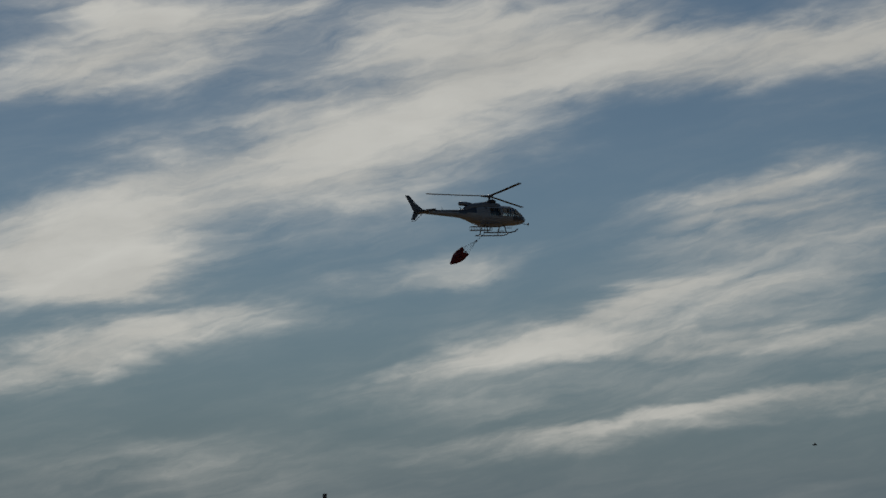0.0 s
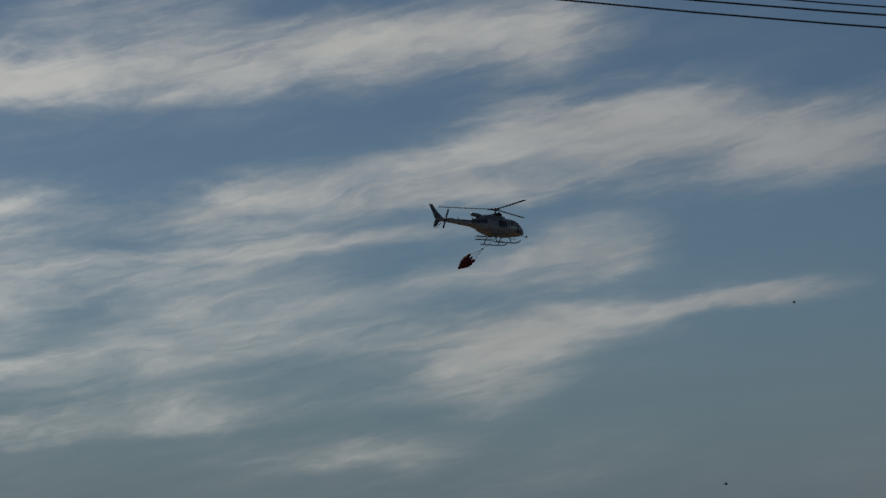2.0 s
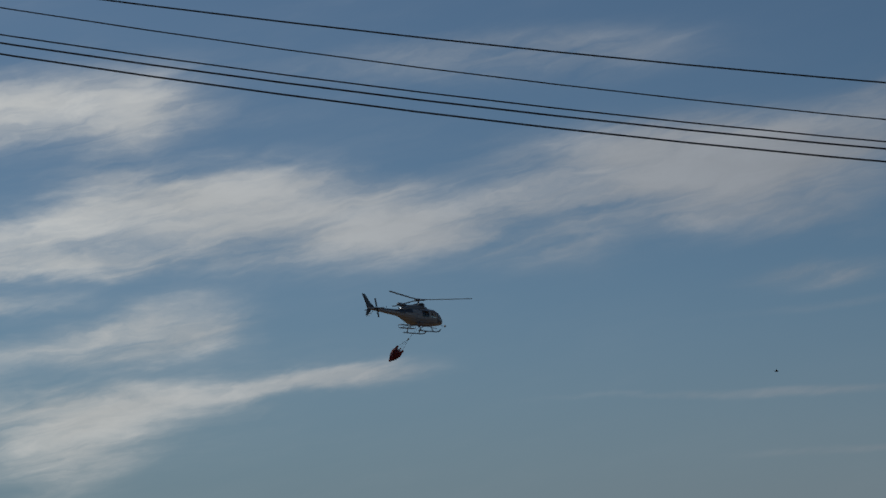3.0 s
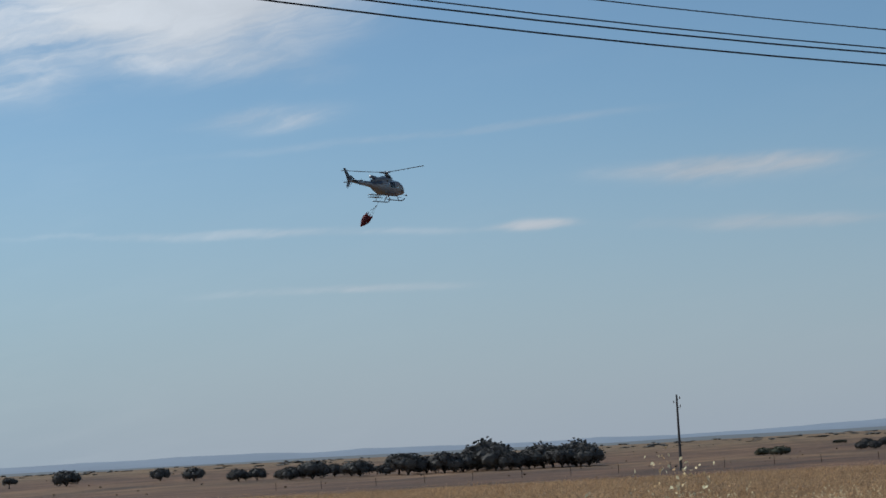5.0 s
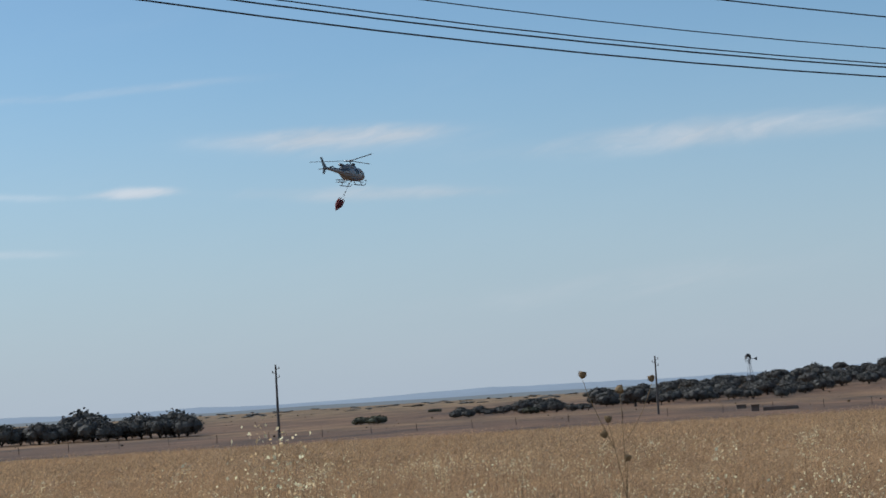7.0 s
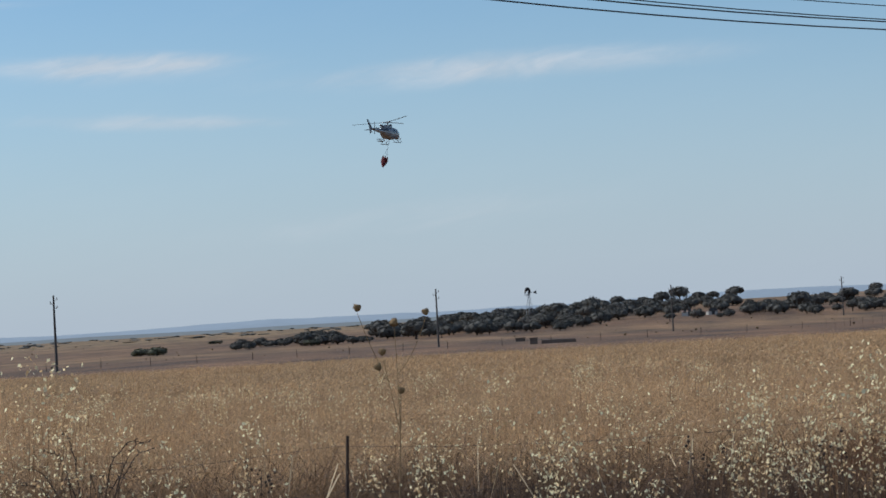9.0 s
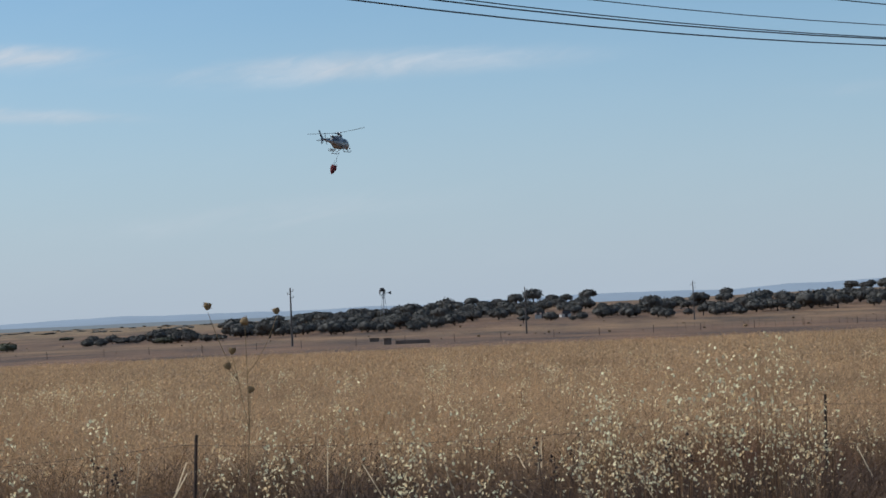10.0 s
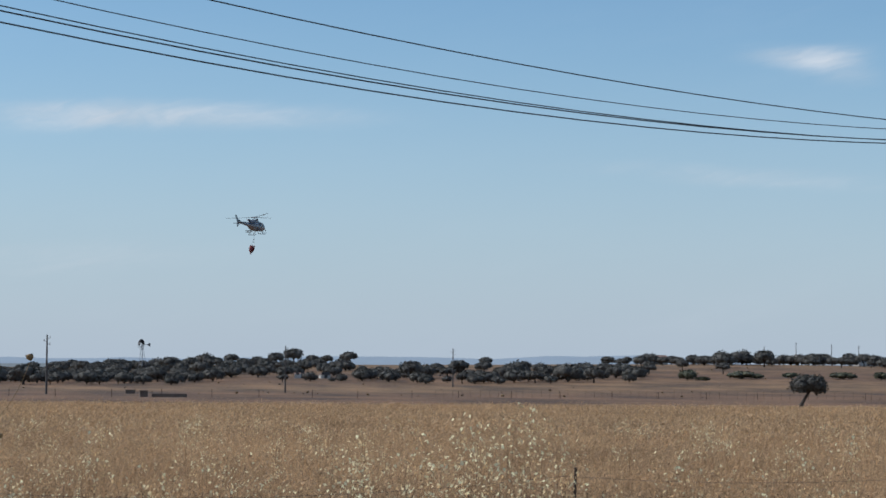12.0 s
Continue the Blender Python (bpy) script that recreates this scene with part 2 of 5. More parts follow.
# ---------------------------------------------------------------- materials
def material(name, base, rough=0.6, metal=0.0, vary=0.25, scale=4.0, bump=0.0, island=0.0, per_object=0.0, translucent=0.0,
             tint=None, coords="Object", coat=0.0):
    """A surface with its colour varied at two scales, by piece if asked, and a fine relief."""
    mat = bpy.data.materials.new(name)
    mat.use_nodes = True
    nt = mat.node_tree
    bsdf = nt.nodes["Principled BSDF"]
    bsdf.inputs["Roughness"].default_value = rough
    bsdf.inputs["Metallic"].default_value = metal
    bsdf.inputs["Coat Weight"].default_value = coat
    tc = nt.nodes.new("ShaderNodeTexCoord")
    big = nt.nodes.new("ShaderNodeTexNoise")
    big.inputs["Scale"].default_value = scale
    big.inputs["Detail"].default_value = 6
    small = nt.nodes.new("ShaderNodeTexNoise")
    small.inputs["Scale"].default_value = scale * 9
    small.inputs["Detail"].default_value = 4
    for n in (big, small):
        nt.links.new(tc.outputs[coords], n.inputs[0])
    f = math_node(nt, "ADD", math_node(nt, "MULTIPLY", big.outputs[0], 0.65), math_node(nt, "MULTIPLY", small.outputs[0], 0.35))
    if island:
        geo = nt.nodes.new("ShaderNodeNewGeometry")
        f = math_node(nt, "ADD", math_node(nt, "MULTIPLY", f, 1 - island), math_node(nt, "MULTIPLY", geo.outputs["Random Per Island"], island))
    if per_object:
        info = nt.nodes.new("ShaderNodeObjectInfo")
        f = math_node(nt, "ADD", math_node(nt, "MULTIPLY", f, 1 - per_object), math_node(nt, "MULTIPLY", info.outputs["Random"], per_object))
    ramp = nt.nodes.new("ShaderNodeValToRGB")
    low = [c * (1 - vary) for c in base]
    high = [min(1, c * (1 + vary)) for c in (tint or base)]
    ramp.color_ramp.elements[0].position = 0.25
    ramp.color_ramp.elements[0].color = (*low, 1)
    ramp.color_ramp.elements[1].position = 0.75
    ramp.color_ramp.elements[1].color = (*high, 1)
    nt.links.new(f, ramp.inputs[0])
    nt.links.new(ramp.outputs[0], bsdf.inputs["Base Color"])
    if bump:
        b = nt.nodes.new("ShaderNodeBump")
        b.inputs["Strength"].default_value = bump
        nt.links.new(small.outputs[0], b.inputs["Height"])
        nt.links.new(b.outputs[0], bsdf.inputs["Normal"])
    if translucent:
        tr = nt.nodes.new("ShaderNodeBsdfTranslucent")
        nt.links.new(ramp.outputs[0], tr.inputs[0])
        mx = nt.nodes.new("ShaderNodeMixShader")
        mx.inputs[0].default_value = translucent
        nt.links.new(bsdf.outputs[0], mx.inputs[1])
        nt.links.new(tr.outputs[0], mx.inputs[2])
        nt.links.new(mx.outputs[0], nt.nodes["Material Output"].inputs[0])
    return mat


M = {
    "hull_white": material("hull_white_paint", (0.29, 0.29, 0.29), 0.35, vary=0.10, scale=1.5, coat=0.3),
    "hull_dark": material("hull_dark_paint", (0.055, 0.065, 0.085), 0.35, vary=0.20, scale=1.5, coat=0.3),
    "hull_grey": material("hull_grey_paint", (0.17, 0.175, 0.185), 0.35, vary=0.15, scale=1.5, coat=0.3),
    "metal": material("dull_metal", (0.22, 0.22, 0.23), 0.45, 0.7, 0.2, 6),
    "dark_metal": material("dark_metal", (0.06, 0.06, 0.065), 0.5, 0.4, 0.2, 6),
    "blade": material("rotor_blade_paint", (0.07, 0.07, 0.075), 0.5, vary=0.2, scale=2),
    "bucket": material("orange_red_fabric", (0.25, 0.050, 0.055), 0.75, vary=0.3, scale=3, bump=0.3, translucent=0.08),
    "bucket_dark": material("dark_red_fabric", (0.20, 0.03, 0.03), 0.75, vary=0.3, scale=3),
    "rope": material("dark_rope", (0.08, 0.08, 0.08), 0.8, vary=0.2, scale=20),
    "wire": material("weathered_cable", (0.035, 0.037, 0.042), 0.6, 0.3, 0.2, 3),
    "pole": material("grey_pole", (0.085, 0.072, 0.064), 0.85, vary=0.3, scale=2, bump=0.3),
    "insulator": material("brown_porcelain", (0.12, 0.08, 0.06), 0.3, vary=0.2, scale=5),
    "bark": material("oak_bark", (0.06, 0.045, 0.035), 0.9, vary=0.35, scale=3, bump=0.5),
    # leaf colour lifted and greyed, painting in the haze over far trees
    "leaf": material("oak_foliage_hazed", (0.080, 0.073, 0.066), 0.95, vary=0.25, scale=0.6, island=0.35, tint=(0.098, 0.092, 0.078)),
    "bush": material("scrub_foliage", (0.045, 0.050, 0.028), 0.8, vary=0.5, scale=0.8, island=0.5, tint=(0.07, 0.07, 0.04)),
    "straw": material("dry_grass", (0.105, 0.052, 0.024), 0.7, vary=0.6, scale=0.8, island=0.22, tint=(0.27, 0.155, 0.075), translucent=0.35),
    # paler straw further out; its sunlit tips are painted into the colour
    "pale_lit_straw": material("pale_lit_dry_grass", (0.335, 0.200, 0.100), 0.7, vary=0.50, scale=0.16, island=0.28, tint=(0.59, 0.385, 0.205), translucent=0.4),
    "oat": material("pale_oat_husk", (0.88, 0.60, 0.31), 0.9, vary=0.16, scale=1.0, island=0.7, tint=(0.96, 0.78, 0.50), translucent=0.6),
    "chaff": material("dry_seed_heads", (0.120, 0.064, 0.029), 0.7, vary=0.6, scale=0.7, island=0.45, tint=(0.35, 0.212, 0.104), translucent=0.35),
    "rust": material("rust_red_dry_weed", (0.19, 0.095, 0.050), 0.85, vary=0.4, scale=1.0, island=0.4, translucent=0.3),
    "stalk": material("bleached_stalk", (0.62, 0.47, 0.28), 0.7, vary=0.25, scale=3.0, island=0.4, translucent=0.2),
    "twig": material("dark_dead_twig", (0.060, 0.038, 0.028), 0.9, vary=0.35, scale=10),
    "weed": material("brown_dry_weed", (0.090, 0.050, 0.028), 0.85, vary=0.4, scale=1.0, island=0.4),
    "thistle": material("dry_thistle_head", (0.26, 0.17, 0.08), 0.85, vary=0.4, scale=30, bump=0.6),
    "tuft": material("withered_scrub", (0.13, 0.082, 0.042), 0.95, vary=0.5, scale=0.05, island=0.6),
    "post": material("rusty_fence_post", (0.075, 0.045, 0.030), 0.9, 0.0, 0.35, 12, 0.4),
    "whitewash": material("whitewashed_wall", (0.50, 0.47, 0.43), 0.85, vary=0.3, scale=0.6, bump=0.2),
    "tile": material("clay_roof_tiles", (0.20, 0.13, 0.10), 0.85, vary=0.3, scale=1.5, bump=0.3),
    "stone": material("field_stone", (0.15, 0.11, 0.085), 0.9, vary=0.35, scale=1.0, bump=0.5),
    "galvanised": material("galvanised_steel", (0.24, 0.25, 0.26), 0.5, 0.6, 0.2, 2),
    "feather": material("dark_feathers", (0.03, 0.03, 0.032), 0.8, vary=0.3, scale=10),
}

glass = bpy.data.materials.new("cockpit_glass")
glass.use_nodes = True
_g = glass.node_tree.nodes["Principled BSDF"]
_g.inputs["Base Color"].default_value = (0.35, 0.42, 0.46, 1)
_g.inputs["Roughness"].default_value = 0.04
_g.inputs["Transmission Weight"].default_value = 0.85
M["glass"] = glass
tinted = glass.copy()
tinted.name = "tinted_cabin_glass"
tinted.node_tree.nodes["Principled BSDF"].inputs["Base Color"].default_value = (0.05, 0.06, 0.07, 1)
M["tinted_glass"] = tinted


def ground_material():
    """Dry pasture: straw by the verge, browner ploughed strips beyond it, pale stubble further off."""
    mat = bpy.data.materials.new("dry_pasture")
    mat.use_nodes = True
    nt = mat.node_tree
    bsdf = nt.nodes["Principled BSDF"]
    bsdf.inputs["Roughness"].default_value = 0.95
    geo = nt.nodes.new("ShaderNodeNewGeometry")
    sp = nt.nodes.new("ShaderNodeSeparateXYZ")
    nt.links.new(geo.outputs["Position"], sp.inputs[0])
    rag = nt.nodes.new("ShaderNodeTexNoise")
    rag.inputs["Scale"].default_value = 0.012
    rag.inputs["Detail"].default_value = 5
    nt.links.new(geo.outputs["Position"], rag.inputs[0])
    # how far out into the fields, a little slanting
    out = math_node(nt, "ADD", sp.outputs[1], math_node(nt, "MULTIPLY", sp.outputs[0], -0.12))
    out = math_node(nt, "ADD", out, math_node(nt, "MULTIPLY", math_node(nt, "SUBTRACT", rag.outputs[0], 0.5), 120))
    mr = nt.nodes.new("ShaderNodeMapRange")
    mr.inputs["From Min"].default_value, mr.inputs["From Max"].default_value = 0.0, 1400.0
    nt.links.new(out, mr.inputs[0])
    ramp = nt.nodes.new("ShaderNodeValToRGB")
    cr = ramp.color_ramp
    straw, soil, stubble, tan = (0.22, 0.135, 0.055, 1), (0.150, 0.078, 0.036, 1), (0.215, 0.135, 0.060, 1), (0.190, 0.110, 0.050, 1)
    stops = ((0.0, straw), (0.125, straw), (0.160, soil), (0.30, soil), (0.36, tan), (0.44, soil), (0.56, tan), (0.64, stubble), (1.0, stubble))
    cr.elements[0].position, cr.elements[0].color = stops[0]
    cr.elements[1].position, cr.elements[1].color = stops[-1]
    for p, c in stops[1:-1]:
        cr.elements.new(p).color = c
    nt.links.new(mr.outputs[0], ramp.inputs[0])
    grain = nt.nodes.new("ShaderNodeTexNoise")
    grain.inputs["Scale"].default_value = 0.5
    grain.inputs["Detail"].default_value = 8
    grain.inputs["Roughness"].default_value = 0.7
    nt.links.new(geo.outputs["Position"], grain.inputs[0])
    patch = nt.nodes.new("ShaderNodeTexNoise")
    patch.inputs["Scale"].default_value = 1.0
    patch.inputs["Detail"].default_value = 8
    patch.inputs["Roughness"].default_value = 0.66
    stretch = nt.nodes.new("ShaderNodeMapping")
    stretch.inputs["Scale"].default_value = (0.05, 0.013, 1)
    nt.links.new(geo.outputs["Position"], stretch.inputs[0])
    nt.links.new(stretch.outputs[0], patch.inputs[0])
    v = math_node(nt, "ADD", math_node(nt, "MULTIPLY", grain.outputs[0], 0.9), math_node(nt, "MULTIPLY", patch.outputs[0], 1.7))
    v = math_node(nt, "MAXIMUM", math_node(nt, "MULTIPLY", math_node(nt, "SUBTRACT", v, 0.86), 1.9), 0.3)
    mul = nt.nodes.new("ShaderNodeVectorMath")
    mul.operation = "SCALE"
    nt.links.new(ramp.outputs[0], mul.inputs[0])
    nt.links.new(v, mul.inputs["Scale"])
    nt.links.new(mul.outputs[0], bsdf.inputs["Base Color"])
    b = nt.nodes.new("ShaderNodeBump")
    b.inputs["Strength"].default_value = 0.8
    b.inputs["Distance"].default_value = 0.3
    nt.links.new(grain.outputs[0], b.inputs["Height"])
    nt.links.new(b.outputs[0], bsdf.inputs["Normal"])
    return mat


def hazed_hill_material(name, base, glow):
    # distance haze is painted in: greyed base colour plus a bluish emission
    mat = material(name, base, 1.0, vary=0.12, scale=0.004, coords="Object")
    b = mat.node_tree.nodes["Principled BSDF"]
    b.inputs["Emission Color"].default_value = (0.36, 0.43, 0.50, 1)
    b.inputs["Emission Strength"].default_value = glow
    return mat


# ---------------------------------------------------------------- mesh helpers
def part(name, bm, mat, parent=None, label="", smooth=False):
    """Links a bmesh as one mesh object, under a thing or a part."""
    me = bpy.data.meshes.new(name)
    if smooth:
        for f in bm.faces:
            f.smooth = True
    bm.to_mesh(me)
    bm.free()
    me.materials.append(M[mat] if isinstance(mat, str) else mat)
    ob = new(name, me)
    if parent is not None:
        ob.parent = parent
    return tagged(ob, label)


def thing(name, label, category, group="", at=None, kind=""):
    ob = new(name)
    ob.empty_display_size = 0.3
    if at is not None:
        ob.matrix_world = at
    return tagged(ob, label, category, group, kind)


def tube(bm, pts, radii, sides=8, cap=True):
    """A tube along points, with a radius at each."""
    rings = []
    pts = [Vector(p) for p in pts]
    for i, p in enumerate(pts):
        d = (pts[min(i + 1, len(pts) - 1)] - pts[max(i - 1, 0)]).normalized()
        u = d.cross(Vector((0, 0, 1)) if abs(d.z) < 0.9 else Vector((0, 1, 0))).normalized()
        w = d.cross(u)
        r = radii[i] if isinstance(radii, (list, tuple)) else radii
        rings.append([bm.verts.new(p + (u * math.cos(a) + w * math.sin(a)) * r) for a in [2 * math.pi * k / sides for k in range(sides)]])
    for a, b in zip(rings, rings[1:]):
        for k in range(sides):
            bm.faces.new((a[k], a[(k + 1) % sides], b[(k + 1) % sides], b[k]))
    if cap:
        bm.faces.new(rings[0][::-1])
        bm.faces.new(rings[-1])
    return bm


def loft(bm, sections, n=20, power=2.4):
    """A hull through upright superellipse sections (x, z middle, half width, half height up, half height down)."""
    rings = []
    for x, zc, w, up, down in sections:
        ring = []
        for k in range(n):
            a = 2 * math.pi * k / n
            c, s = math.cos(a), math.sin(a)
            ring.append(bm.verts.new((x, w * math.copysign(abs(c) ** (2 / power), c), zc + (up if s > 0 else down) * math.copysign(abs(s) ** (2 / power), s))))
        rings.append(ring)
    for a, b in zip(rings, rings[1:]):
        for k in range(n):
            bm.faces.new((a[k], a[(k + 1) % n], b[(k + 1) % n], b[k]))
    bm.faces.new(rings[0])
    bm.faces.new(rings[-1][::-1])
    bmesh.ops.recalc_face_normals(bm, faces=bm.faces)
    return bm


def slab(bm, outline, y0, y1):
    """An (x, z) outline given thickness in y."""
    a = [bm.verts.new((x, y0, z)) for x, z in outline]
    b = [bm.verts.new((x, y1, z)) for x, z in outline]
    bm.faces.new(a)
    bm.faces.new(b[::-1])
    for i in range(len(a)):
        j = (i + 1) % len(a)
        bm.faces.new((a[j], a[i], b[i], b[j]))
    bmesh.ops.recalc_face_normals(bm, faces=bm.faces)
    return bm


def block(bm, x0, x1, y0, y1, z0, z1, bevel=0.0):
    m = Matrix.Translation(((x0 + x1) / 2, (y0 + y1) / 2, (z0 + z1) / 2)) @ Matrix.Diagonal((x1 - x0, y1 - y0, z1 - z0, 1))
    made = bmesh.ops.create_cube(bm, size=1, matrix=m)
    if bevel:
        edges = list({e for v in made["verts"] for e in v.link_edges})
        bmesh.ops.bevel(bm, geom=edges, offset=bevel, segments=2, affect="EDGES")
    return bm


def smooth_step(a, b, v):
    t = min(1, max(0, (v - a) / (b - a)))
    return t * t * (3 - 2 * t)


def bearing(az, r):
    """The spot r metres from the verge, az degrees to the left of +y."""
    return -r * math.sin(radians(az)), r * math.cos(radians(az))


def height(x, y):
    """The lie of the land: the plain, the oak-covered rise and the far slope."""
    r = math.hypot(x, y)
    az = math.degrees(math.atan2(-x, y))
    front = smooth_step(120, 60, abs(az))
    rise = 6.2 + 4.9 * smooth_step(6, -5, az) + 0.6 * math.sin(az * 0.31)
    z = -0.4 * smooth_step(10, 150, r) + front * rise * smooth_step(430, 950, r) + 15.5 * smooth_step(1000, 3200, r)
    z += 0.5 * smooth_step(300, 700, r) * noise.noise(Vector((x * 0.006, y * 0.006, 0.3)))
    return z + 0.05 * noise.noise(Vector((x * 0.15, y * 0.15, 0)))


def spot(az, r, turn=0.0, size=1.0, sink=0.05):
    x, y = bearing(az, r)
    return pose(x, y, height(x, y) - sink, 0, 0, turn) @ Matrix.Diagonal((size, size, size, 1))


# ---------------------------------------------------------------- land
def build_ground():
    az = [-180 + 5 * i for i in range(30)] + [-30 + 0.6 * i for i in range(200)] + [90 + 5 * i for i in range(18)]
    radii = [0.4 * (4900 / 0.4) ** (i / 130) for i in range(131)]
    verts, faces = [(0, 0, height(0, 0))], []
    n = len(az)
    for r in radii:
        for a in az:
            x, y = bearing(a, r)
            verts.append((x, y, height(x, y)))
    for k in range(n):
        faces.append((0, 1 + (k + 1) % n, 1 + k))
    for i in range(len(radii) - 1):
        for k in range(n):
            a, b = 1 + i * n, 1 + (i + 1) * n
            faces.append((a + k, a + (k + 1) % n, b + (k + 1) % n, b + k))
    me = bpy.data.meshes.new("ground")
    me.from_pydata(verts, [], faces)
    me.polygons.foreach_set("use_smooth", [True] * len(faces))
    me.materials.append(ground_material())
    tagged(new("ground", me), "dry golden pasture and brown fields under a summer sky", "ground", kind="structure")


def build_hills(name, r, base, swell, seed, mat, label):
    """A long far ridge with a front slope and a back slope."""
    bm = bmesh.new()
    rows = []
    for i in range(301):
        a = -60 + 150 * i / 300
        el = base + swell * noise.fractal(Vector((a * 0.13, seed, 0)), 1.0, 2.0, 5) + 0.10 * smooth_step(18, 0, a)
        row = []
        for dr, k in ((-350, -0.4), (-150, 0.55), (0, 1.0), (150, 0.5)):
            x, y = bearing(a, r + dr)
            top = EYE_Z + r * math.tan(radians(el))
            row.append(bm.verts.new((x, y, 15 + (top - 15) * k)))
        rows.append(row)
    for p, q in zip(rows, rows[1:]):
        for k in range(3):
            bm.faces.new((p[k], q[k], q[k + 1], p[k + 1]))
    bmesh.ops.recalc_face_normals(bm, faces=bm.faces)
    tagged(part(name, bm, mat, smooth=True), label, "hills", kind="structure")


build_ground()
build_hills("backdrop", 4300, 0.60, 0.16, 3.1, hazed_hill_material("far_hills_painted_haze", (0.19, 0.23, 0.27), 0.17), "distant hills on the horizon, blue haze painted in")
build_hills("backdrop_near", 3300, 0.43, 0.05, 8.7, hazed_hill_material("wooded_slope_painted_haze", (0.12, 0.13, 0.125), 0.09), "dim wooded slope before the far hills, haze painted in")


# ---------------------------------------------------------------- trees
def crown_mesh(rng, wide, tall, low, clumps, leaf=0.34):
    """A crown of many small uneven leaf clumps gathered on several boughs."""
    verts, faces = [], []
    boughs = []
    for k in range(15):
        a, d = 2.4 * k + rng.uniform(-0.5, 0.5), math.sqrt((k + 0.4) / 15) * 0.66
        boughs.append((math.cos(a) * d * wide, math.sin(a) * d * wide, low + (tall - low) * (0.58 - 0.42 * d * d + rng.uniform(-0.05, 0.06)), rng.uniform(0.36, 0.50)))
    for i in range(clumps):
        bx, by, bz, s = boughs[i % len(boughs)]
        v = Vector((rng.gauss(0, 1), rng.gauss(0, 1), rng.gauss(0, 1))).normalized() * (0.55 + 0.5 * rng.random())
        c = Vector((bx + v.x * s * wide, by + v.y * s * wide, bz + v.z * s * (tall - low) * 0.78))
        c.z = max(low + rng.uniform(0, 0.12) * (tall - low), min(tall, c.z))
        o = len(verts)
        for k in range(7):
            d = Vector((rng.gauss(0, 1), rng.gauss(0, 1), rng.gauss(0, 0.7))).normalized() * leaf * rng.uniform(0.6, 1.35)
            verts.append(c + d)
        for f in ((0, 1, 2), (1, 3, 4), (2, 5, 6), (0, 4, 5), (3, 6, 1), (2, 4, 6), (0, 3, 5)):
            faces.append(tuple(o + q for q in f))
    # a dark uneven heart keeps the sky from showing all through
    hb = bmesh.new()
    for bx, by, bz, s in boughs:
        m = Matrix.Translation((bx, by, bz)) @ Matrix.Diagonal((s * wide * 0.82, s * wide * 0.82, s * (tall - low) * 0.55, 1))
        made = bmesh.ops.create_icosphere(hb, subdivisions=2, radius=1, matrix=m)
        for v in made["verts"]:
            v.co += (v.co - Vector((bx, by, bz))) * 0.28 * noise.noise(v.co * 1.3 + Vector((i, 0, 0)))
            v.co.z = max(low + 0.05, v.co.z)
    o = len(verts)
    hb.verts.ensure_lookup_table()
    verts += [v.co.copy() for v in hb.verts]
    hb.verts.index_update()
    faces += [tuple(o + v.index for v in f.verts) for f in hb.faces]
    hb.free()
    # bring the crown to its full height and width
    up = (tall - low) / (max(v.z for v in verts) - low)
    reach = wide / sorted(math.hypot(v.x, v.y) for v in verts)[int(len(verts) * 0.97)]
    verts = [(v.x * reach, v.y * reach, low + (v.z - low) * up) for v in verts]
    me = bpy.data.meshes.new("crown")
    me.from_pydata(verts, [], faces)
    return me


def build_tree(rng, wide, tall, low, clumps, label, category="tree", group="", lean=0.0, leaf_mat="leaf", leaf=0.34, name="oak_tree"):
    tree = thing(name, label, category, group)
    bm = bmesh.new()
    bend = [Vector((lean * (t ** 1.2) * low * 1.4, rng.uniform(-0.1, 0.1) * t, t * low * 1.25)) for t in (0, 0.3, 0.6, 1.0)]
    r = 0.055 * tall
    tube(bm, bend, [r * 1.3, r, r * 0.85, r * 0.7], 7)
    top = bend[-1]
    for k in range(5):
        a = 2 * math.pi * k / 5 + rng.uniform(-0.4, 0.4)
        end = top + Vector((math.cos(a) * wide * 0.55, math.sin(a) * wide * 0.55, (tall - low) * rng.uniform(0.2, 0.5)))
        mid = top.lerp(end, 0.5) + Vector((0, 0, 0.1 * tall))
        tube(bm, [bend[2].lerp(top, 0.6), mid, end], [r * 0.55, r * 0.35, r * 0.12], 6)
    part("trunk", bm, "bark", tree)
    me = crown_mesh(rng, wide, tall, low, clumps, leaf)
    me.materials.append(M[leaf_mat])
    crown = new("crown", me)
    crown.location = (top.x, top.y, 0)
    crown.parent = tree
    return tree


